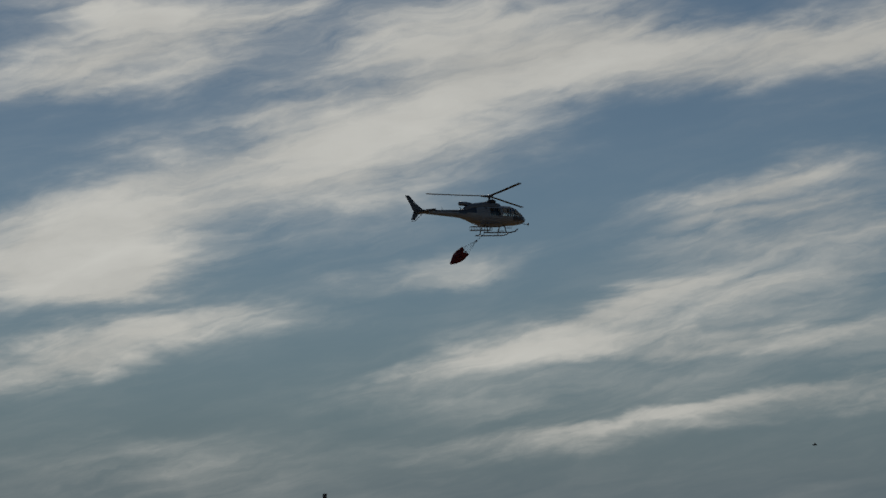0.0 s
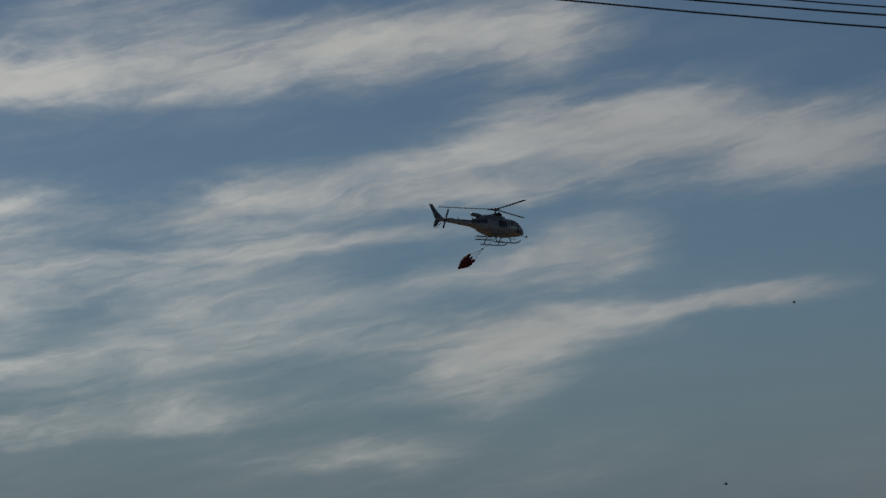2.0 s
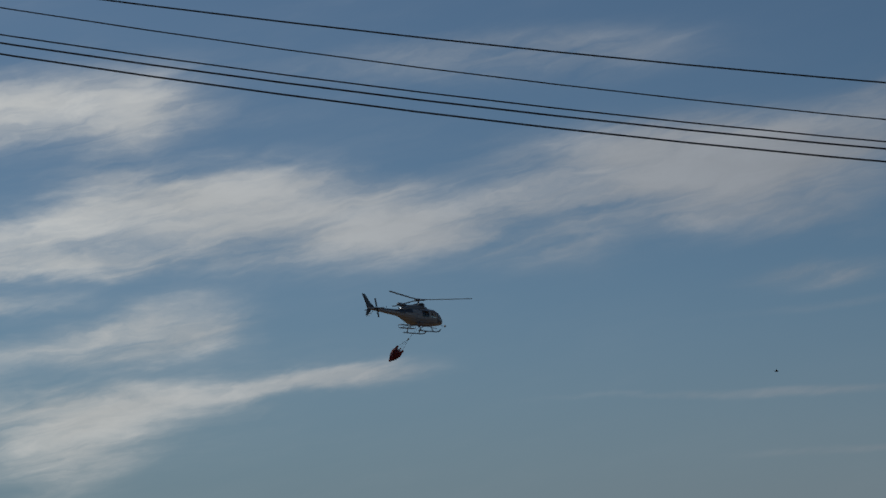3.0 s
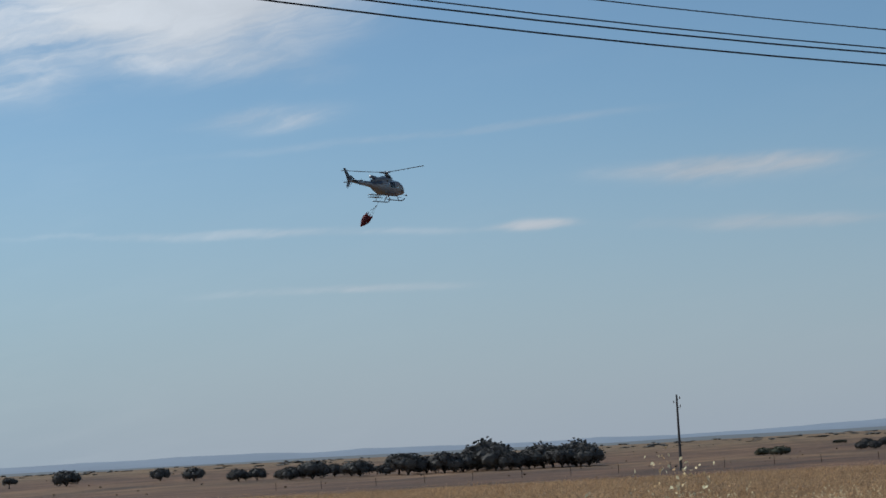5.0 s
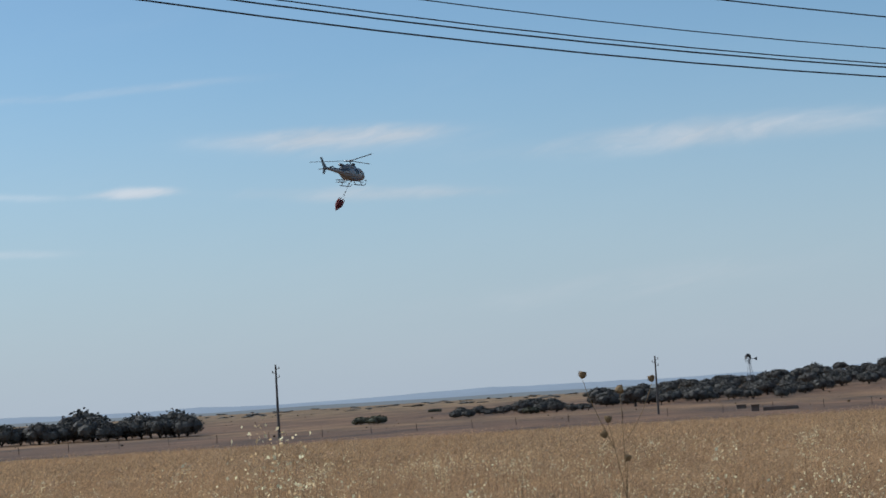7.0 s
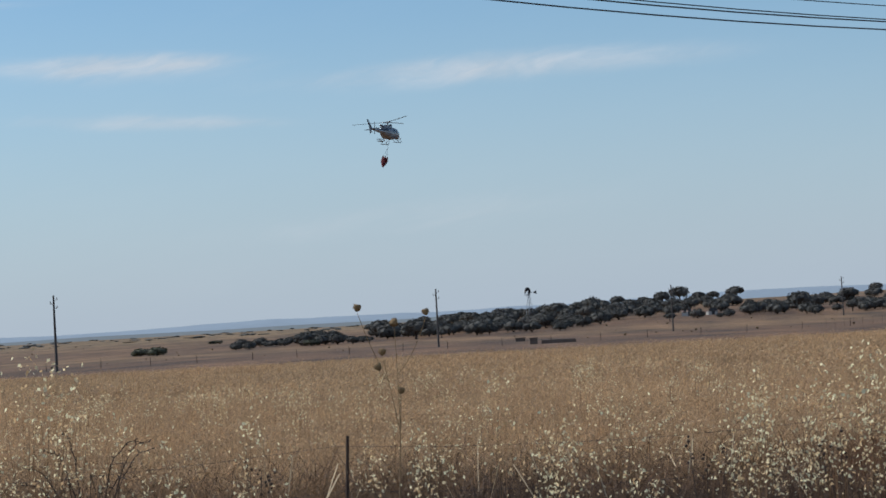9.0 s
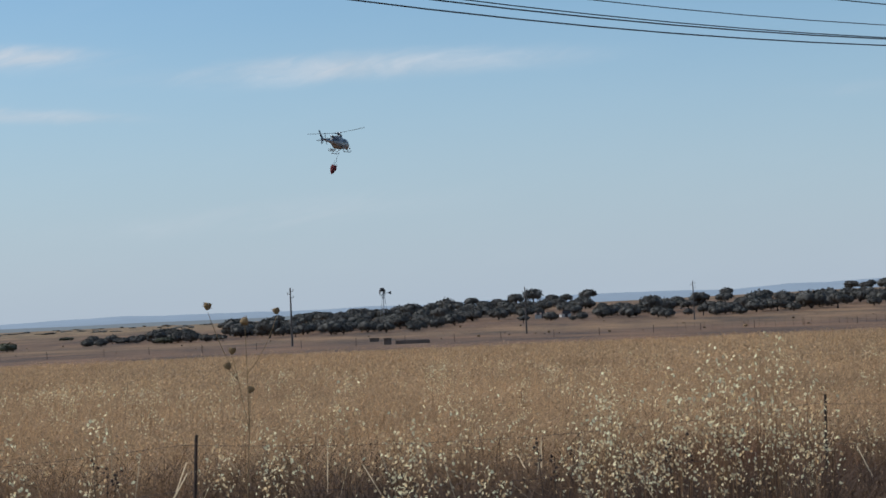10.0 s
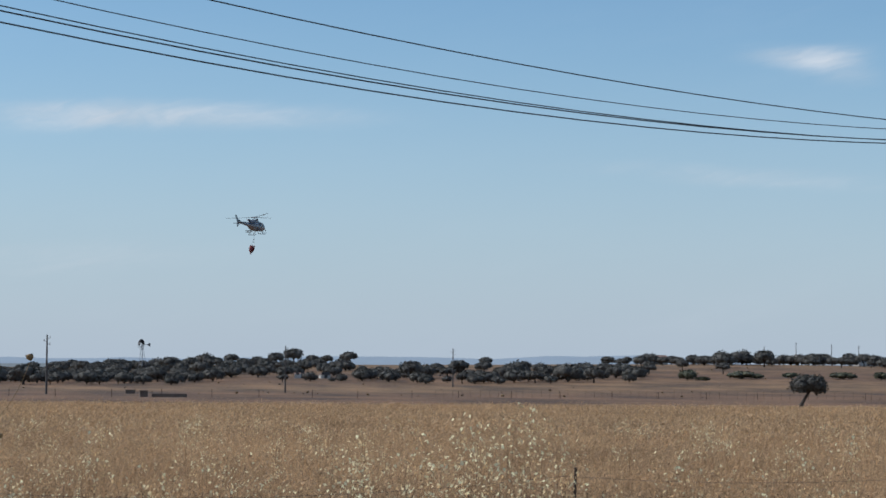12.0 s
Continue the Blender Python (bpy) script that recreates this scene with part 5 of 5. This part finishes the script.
    block(bm, -0.62, -0.55, -0.78, 0.78, -2.3, -0.9, 0.02)
    part("bulkhead", bm, "dark_metal", h)
    for s in (-1, 1):
        bm = bmesh.new()
        block(bm, 0.75, 1.25, s * 0.38 - 0.22, s * 0.38 + 0.22, -2.15, -1.95, 0.05)
        block(bm, 0.68, 0.80, s * 0.38 - 0.22, s * 0.38 + 0.22, -1.95, -1.30, 0.05)
        part("pilot_seat", bm, "dark_metal", h)
    bm = bmesh.new()
    block(bm, 2.05, 2.2, -0.35, 0.35, -2.1, -1.62, 0.04)
    part("instrument_panel", bm, "dark_metal", h)
    # tail surfaces
    bm = slab(bmesh.new(), [(-5.85, -1.05), (-6.60, -0.40), (-7.08, 0.22), (-7.42, 0.24), (-6.98, -0.60), (-6.80, -1.05)], -0.05, 0.05)
    part("upper_fin", bm, "hull_dark", h)
    bm = slab(bmesh.new(), [(-6.15, -1.1), (-6.75, -1.1), (-7.00, -1.82), (-6.70, -1.84)], -0.04, 0.04)
    part("lower_fin", bm, "hull_dark", h)
    for s in (-1, 1):
        bm = bmesh.new()
        block(bm, -6.05, -5.60, min(s * 0.1, s * 1.25), max(s * 0.1, s * 1.25), -1.20, -1.13, 0.02)
        part("stabiliser", bm, "hull_dark", h)
    bm = bmesh.new()
    tube(bm, [(-5.9, 0, -1.2), (-6.6, 0, -1.88), (-6.95, 0, -1.95)], 0.025, 6)
    part("tail_guard", bm, "dark_metal", h)
    # landing gear
    for s in (-1, 1):
        bm = bmesh.new()
        tube(bm, [(-1.05, s * 1.08, -3.08), (0, s * 1.08, -3.1), (1.35, s * 1.08, -3.1), (1.75, s * 1.08, -3.02), (2.0, s * 1.06, -2.82)], 0.055, 8)
        part("skid", bm, "metal", h, smooth=True)
        bm = bmesh.new()
        tube(bm, [(0.9, s * 1.0, -2.72), (1.5, s * 1.0, -2.72)], 0.03, 6)
        part("step", bm, "metal", h)
        # open cargo basket along the flank
        for z in (-2.62, -2.30):
            bm = bmesh.new()
            tube(bm, [(-1.4, s * 0.98, z), (0.45, s * 0.98, z), (0.45, s * 1.45, z), (-1.4, s * 1.45, z), (-1.4, s * 0.98, z)], 0.028, 6)
            part("basket_rail", bm, "metal", h)
        for k in range(9):
            bm = bmesh.new()
            x = -1.4 + 1.85 * k / 8
            tube(bm, [(x, s * 0.98, -2.30), (x, s * 0.98, -2.62), (x, s * 1.45, -2.62), (x, s * 1.45, -2.30)], 0.016, 5)
            part("basket_rib", bm, "metal", h)
        bm = bmesh.new()
        block(bm, -1.38, 0.43, min(s * 1.0, s * 1.43), max(s * 1.0, s * 1.43), -2.63, -2.61)
        part("basket_floor", bm, "metal", h)
    for x in (0.95, -0.65):
        bm = bmesh.new()
        tube(bm, [(x, -1.08, -3.08), (x, -0.8, -2.62), (x, -0.4, -2.44), (x, 0.4, -2.44), (x, 0.8, -2.62), (x, 1.08, -3.08)], 0.045, 8)
        part("cross_tube", bm, "metal", h, smooth=True)
    bm = bmesh.new()
    tube(bm, [(2.55, -0.25, -2.2), (2.95, -0.35, -2.36), (3.15, -0.4, -2.36)], 0.022, 6)
    arm = part("mirror_arm", bm, "dark_metal", h)
    bm = bmesh.new()
    bmesh.ops.create_uvsphere(bm, u_segments=12, v_segments=8, radius=0.12, matrix=Matrix.Translation((3.2, -0.4, -2.34)) @ Matrix.Diagonal((0.6, 1, 1, 1)))
    part("mirror", bm, "metal", arm, smooth=True)
    bm = bmesh.new()
    tube(bm, [(0, 0, -2.40), (0, 0, -2.55), (0.04, 0, -2.62)], [0.08, 0.06, 0.03], 8)
    part("cargo_hook", bm, "metal", h)
    bm = bmesh.new()
    tube(bm, [(-2.6, 0, -0.95), (-2.7, 0, -0.75)], [0.05, 0.03], 6)
    tube(bm, [(-4.2, 0, -1.05), (-4.3, 0, -0.72)], [0.03, 0.012], 6)
    part("antenna", bm, "dark_metal", h)
    # main rotor: hub with mast, and three blades
    bm = bmesh.new()
    tube(bm, [(0, 0, -0.42), (0, 0, -0.1)], [0.10, 0.08], 12)
    tube(bm, [(0, 0, -0.12), (0, 0, -0.05), (0, 0, 0.05), (0, 0, 0.14)], [0.16, 0.30, 0.28, 0.10], 14)
    for k in range(3):
        a = radians(120 * k)
        d = Vector((math.cos(a), math.sin(a), 0))
        tube(bm, [d * 0.15, d * 0.45, d * 0.75 + Vector((0, 0, 0.02))], [0.11, 0.10, 0.07], 8)
    rotor = part("main_rotor", bm, "metal", h, "dull metal rotor hub", smooth=True)
    for k in range(3):
        bm = bmesh.new()
        rings = []
        for i in range(9):
            r = 0.65 + 4.7 * i / 8
            ch = 0.15 if i == 0 else 0.19
            z = 0.02 + 0.010 * (r - 0.65) + 0.002 * (r - 0.65) ** 2
            rings.append([bm.verts.new((r, y * ch, z + dz)) for y, dz in ((1.0, 0.0), (0.5, 0.028), (-0.4, 0.03), (-1.0, 0.0), (-0.4, -0.018), (0.5, -0.016))])
        for p, q in zip(rings, rings[1:]):
            for j in range(6):
                bm.faces.new((p[j], p[(j + 1) % 6], q[(j + 1) % 6], q[j]))
        bm.faces.new(rings[0])
        bm.faces.new(rings[-1])
        bmesh.ops.recalc_face_normals(bm, faces=bm.faces)
        blade = part("blade", bm, "blade", rotor)
        blade.rotation_euler = (0, 0, radians(120 * k))
    bm = bmesh.new()
    tube(bm, [(0, 0.32, 0), (0, 0.1, 0), (0, -0.06, 0)], [0.05, 0.07, 0.05], 10)
    tail = part("tail_rotor", bm, "metal", h, smooth=True)
    tail.location = (-5.85, -0.36, -1.08)
    for s in (-1, 1):
        bm = bmesh.new()
        block(bm, -0.09, 0.09, -0.02, 0.02, min(s * 0.08, s * 0.95), max(s * 0.08, s * 0.95), 0.008)
        part("blade", bm, "blade", tail)

    # bucket: a collapsible fabric bag on a sling
    b = thing("water_bucket", "orange-red fabric firefighting bucket hung on a sling below a helicopter", "water bucket")
    profile = [(0.09, -0.86), (0.17, -0.78), (0.31, -0.56), (0.43, -0.26), (0.49, 0.04), (0.48, 0.24), (0.42, 0.42)]
    bm = bmesh.new()
    rings = []
    for r, z in profile:
        ring = []
        for k in range(32):
            a = 2 * math.pi * k / 32
            q = r * (1 + 0.06 * math.cos(8 * a) * (z + 0.9)) + 0.03 * noise.noise(Vector((math.cos(a) * 2, math.sin(a) * 2, z * 3)))
            ring.append(bm.verts.new((q * math.cos(a), q * math.sin(a), z)))
        rings.append(ring)
    for p, q in zip(rings, rings[1:]):
        for k in range(32):
            bm.faces.new((p[k], p[(k + 1) % 32], q[(k + 1) % 32], q[k]))
    bm.faces.new(rings[0][::-1])
    bmesh.ops.solidify(bm, geom=list(bm.faces), thickness=0.02)
    part("bag", bm, "bucket", b, "bulging orange-red fabric bag", smooth=True)
    bm = bmesh.new()
    tube(bm, [(0, 0, -0.99), (0, 0, -0.90), (0, 0, -0.80)], [0.07, 0.14, 0.15], 12)
    part("valve", bm, "bucket_dark", b)
    bm = bmesh.new()
    ringpts = [(0.42 * math.cos(2 * math.pi * k / 24), 0.42 * math.sin(2 * math.pi * k / 24), 0.46) for k in range(25)]
    tube(bm, ringpts, 0.035, 6)
    part("rim", bm, "bucket_dark", b)
    for k in range(8):
        a = 2 * math.pi * k / 8
        bm = bmesh.new()
        block(bm, -0.06, 0.05, -0.05, 0.05, 0.36, 0.74, 0.015)
        tab = part("rim_tab", bm, "bucket_dark", b)
        tab.matrix_basis = pose(0, 0, 0, 0, 0, math.degrees(a)) @ Matrix.Translation((0.41, 0, 0))
        bm = bmesh.new()
        tube(bm, [(0.41 * math.cos(a), 0.41 * math.sin(a), 0.66), (0, 0, 1.95)], 0.006, 4)
        part("shroud_line", bm, "rope", b)
    bm = bmesh.new()
    tube(bm, [(0, 0, 1.88), (0, 0, 1.95), (0, 0, 2.05)], [0.05, 0.09, 0.05], 8)
    part("swivel", bm, "metal", b)
    bm = bmesh.new()
    tube(bm, [(0, 0, 2.02), (0, 0, SLING)], 0.014, 6)
    part("sling_cable", bm, "rope", b)
    return h, rotor, tail, b


SLING = 3.6


def build_birds():
    made = []
    for _ in range(2):
        b = thing("bird", "small dark bird in flight with outstretched wings", "bird", "birds in flight")
        bm = bmesh.new()
        tube(bm, [(0.11, 0, 0), (0.07, 0, 0.005), (0.0, 0, 0), (-0.07, 0, 0), (-0.13, 0, 0.005)], [0.012, 0.03, 0.035, 0.022, 0.006], 8)
        part("body", bm, "feather", b, smooth=True)
        for s in (-1, 1):
            bm = bmesh.new()
            vs = [bm.verts.new(p) for p in ((0.05, s * 0.02, 0), (0.06, s * 0.12, 0.05), (-0.03, s * 0.26, 0.09), (-0.03, s * 0.10, 0.04), (-0.04, s * 0.02, 0))]
            f = bm.faces.new(vs)
            bmesh.ops.solidify(bm, geom=[f], thickness=0.008)
            part("wing", bm, "feather", b)
        bm = bmesh.new()
        vs = [bm.verts.new(p) for p in ((-0.11, 0.012, 0), (-0.20, 0.035, 0), (-0.17, 0, 0), (-0.20, -0.035, 0), (-0.11, -0.012, 0))]
        f = bm.faces.new(vs)
        bmesh.ops.solidify(bm, geom=[f], thickness=0.006)
        part("tail", bm, "feather", b)
        made.append(b)
    flock.extend(made)


flock = []


def motions():
    """All that moves: the flight past, both rotors, the swinging bucket and the birds."""
    flight = [
        (0.0, -159.46, 69.10, 31.79, 86, -2), (0.5, -154.71, 87.57, 33.47, 84, -1.5), (1.0, -148.70, 105.53, 34.28, 82, -1), (1.5, -141.93, 122.23, 35.29, 80, -1),
        (2.0, -133.91, 138.77, 35.47, 79, -1.5), (2.5, -125.62, 154.06, 35.76, 78, -1.5), (3.0, -116.62, 168.83, 35.80, 77.5, -1.5), (3.5, -107.50, 182.75, 35.87, 77, -1.5),
        (3.7, -104.95, 187.53, 35.75, 76, -1.5), (5.3, -77.24, 227.49, 35.12, 72, -1.5), (5.5, -74.14, 232.14, 35.17, 72, -1.5), (6.0, -65.84, 243.90, 35.17, 71, -1.5),
        (6.5, -57.43, 255.60, 35.30, 71, -1.5), (7.0, -49.71, 267.16, 35.35, 70, -1.5), (9.0, -19.81, 314.57, 34.08, 70, -1.5), (9.5, -12.74, 326.85, 33.79, 70, -1.5),
        (10.0, -6.24, 339.32, 33.89, 67, -1.5), (10.5, 0.25, 352.12, 33.61, 64, -1.5), (11.0, 7.23, 365.20, 33.36, 61, -1.5), (11.5, 14.11, 378.56, 33.22, 60, -1.5),
        (12.0, 20.54, 392.31, 32.63, 58, -1.5)]
    load = [
        (-161.09, 66.78, 26.90), (-156.57, 85.12, 28.56), (-150.70, 103.11, 29.47), (-143.86, 120.15, 30.47), (-135.93, 136.76, 30.66), (-127.48, 152.39, 30.70),
        (-118.35, 167.37, 30.66), (-109.22, 181.35, 30.81), (-106.73, 186.11, 30.74), (-78.79, 226.33, 30.06), (-75.36, 231.11, 30.09), (-66.96, 242.92, 30.04),
        (-58.68, 254.58, 30.28), (-50.92, 266.15, 30.43), (-20.38, 313.64, 28.81), (-13.35, 325.88, 28.76), (-6.98, 338.35, 28.78), (-0.41, 351.16, 28.31),
        (6.60, 364.25, 27.95), (13.25, 377.65, 27.62), (20.04, 391.39, 27.04)]
    rows, hung = [], []
    for (t, x, y, z, heading, pitch), low in zip(flight, load):
        m = pose(x, y, z, 2 - 6 * smooth_step(7.0, 9.5, t), pitch, heading)
        rows.append((t, m))
        hook = m @ Vector((0, 0, -2.58))
        up = (hook - Vector(low)).normalized()
        turn = up.to_track_quat("Z", "Y").to_matrix().to_4x4()
        hung.append((t, Matrix.Translation(hook - up * SLING) @ turn))
    walk(heli, rows)
    walk(bucket, hung)
    # the main rotor turns clockwise from above, 390 times a minute
    beat = ((0, 0.5, 1, 1.5, 2, 2.5, 3, 3.5, 5.5, 6, 6.5, 7, 9, 9.5, 10.5, 11, 11.5, 12), (39, 62, 89, 117, 145, 173, 196, 217, 290, 311, 335, 362, 477, 493, 503, 550, 570, 595))
    # the disc leans with the stick: sideways and forward, in degrees
    lean = ((0, 1, 2, 3, 6.5, 7.5, 9, 12), (-3.5, -1, -0.5, -1, -3, -2, 0, 0), (6, 6, 4, 2.5, 2.5, 2, 1, 0.5))
    turns = []
    for k in range(361):
        t = k / 30
        disc = pose(0, 0, 0.12, float(np.interp(t, lean[0], lean[1]))) @ pose(0, 0, 0, 0, float(np.interp(t, lean[0], lean[2])))
        turns.append((t, disc @ pose(0, 0, 0, 0, 0, float(np.interp(t, *beat)) - 80 * k)))
    walk(main_rotor, turns)
    slow = ((0, 3.5, 6.5, 12.0), (85, 600, 1080, 1910))
    walk(tail_rotor, [(k / 30, pose(-5.85, -0.36, -1.08, 0, float(np.interp(k / 30, *slow)) - 84 * k, 0)) for k in range(361)])
    paths = (
        ((0.0, 56.0, 1.6), (1.0, 45.75, 3.08), (1.5, 40.88, 5.90), (2.0, 35.88, 7.19), (2.5, 30.86, 6.25), (3.0, 24.88, 7.18), (3.4, 20.29, 7.90), (3.7, 17.13, 7.62), (5.2, 1.0, 8.5), (12.0, -60.0, 12.0)),
        ((0.0, 58.0, 2.8), (2.0, 37.91, 2.35), (3.7, 19.94, 1.54), (5.2, 4.0, 1.9), (7.0, -14.0, 3.0), (12.0, -66.0, 6.0)))
    for b, path, r in zip(flock, paths, (120, 105)):
        rows = []
        for t, az, el in path:
            x, y = bearing(az, r)
            rows.append((t, pose(x, y, EYE_Z + r * math.tan(radians(el)), 0, 0, az)))
        walk(b, rows)


build_woods()
build_far_growth()
build_power_lines()
build_farm()
build_fences()
build_grass()
build_birds()
heli, main_rotor, tail_rotor, bucket = build_helicopter()
motions()
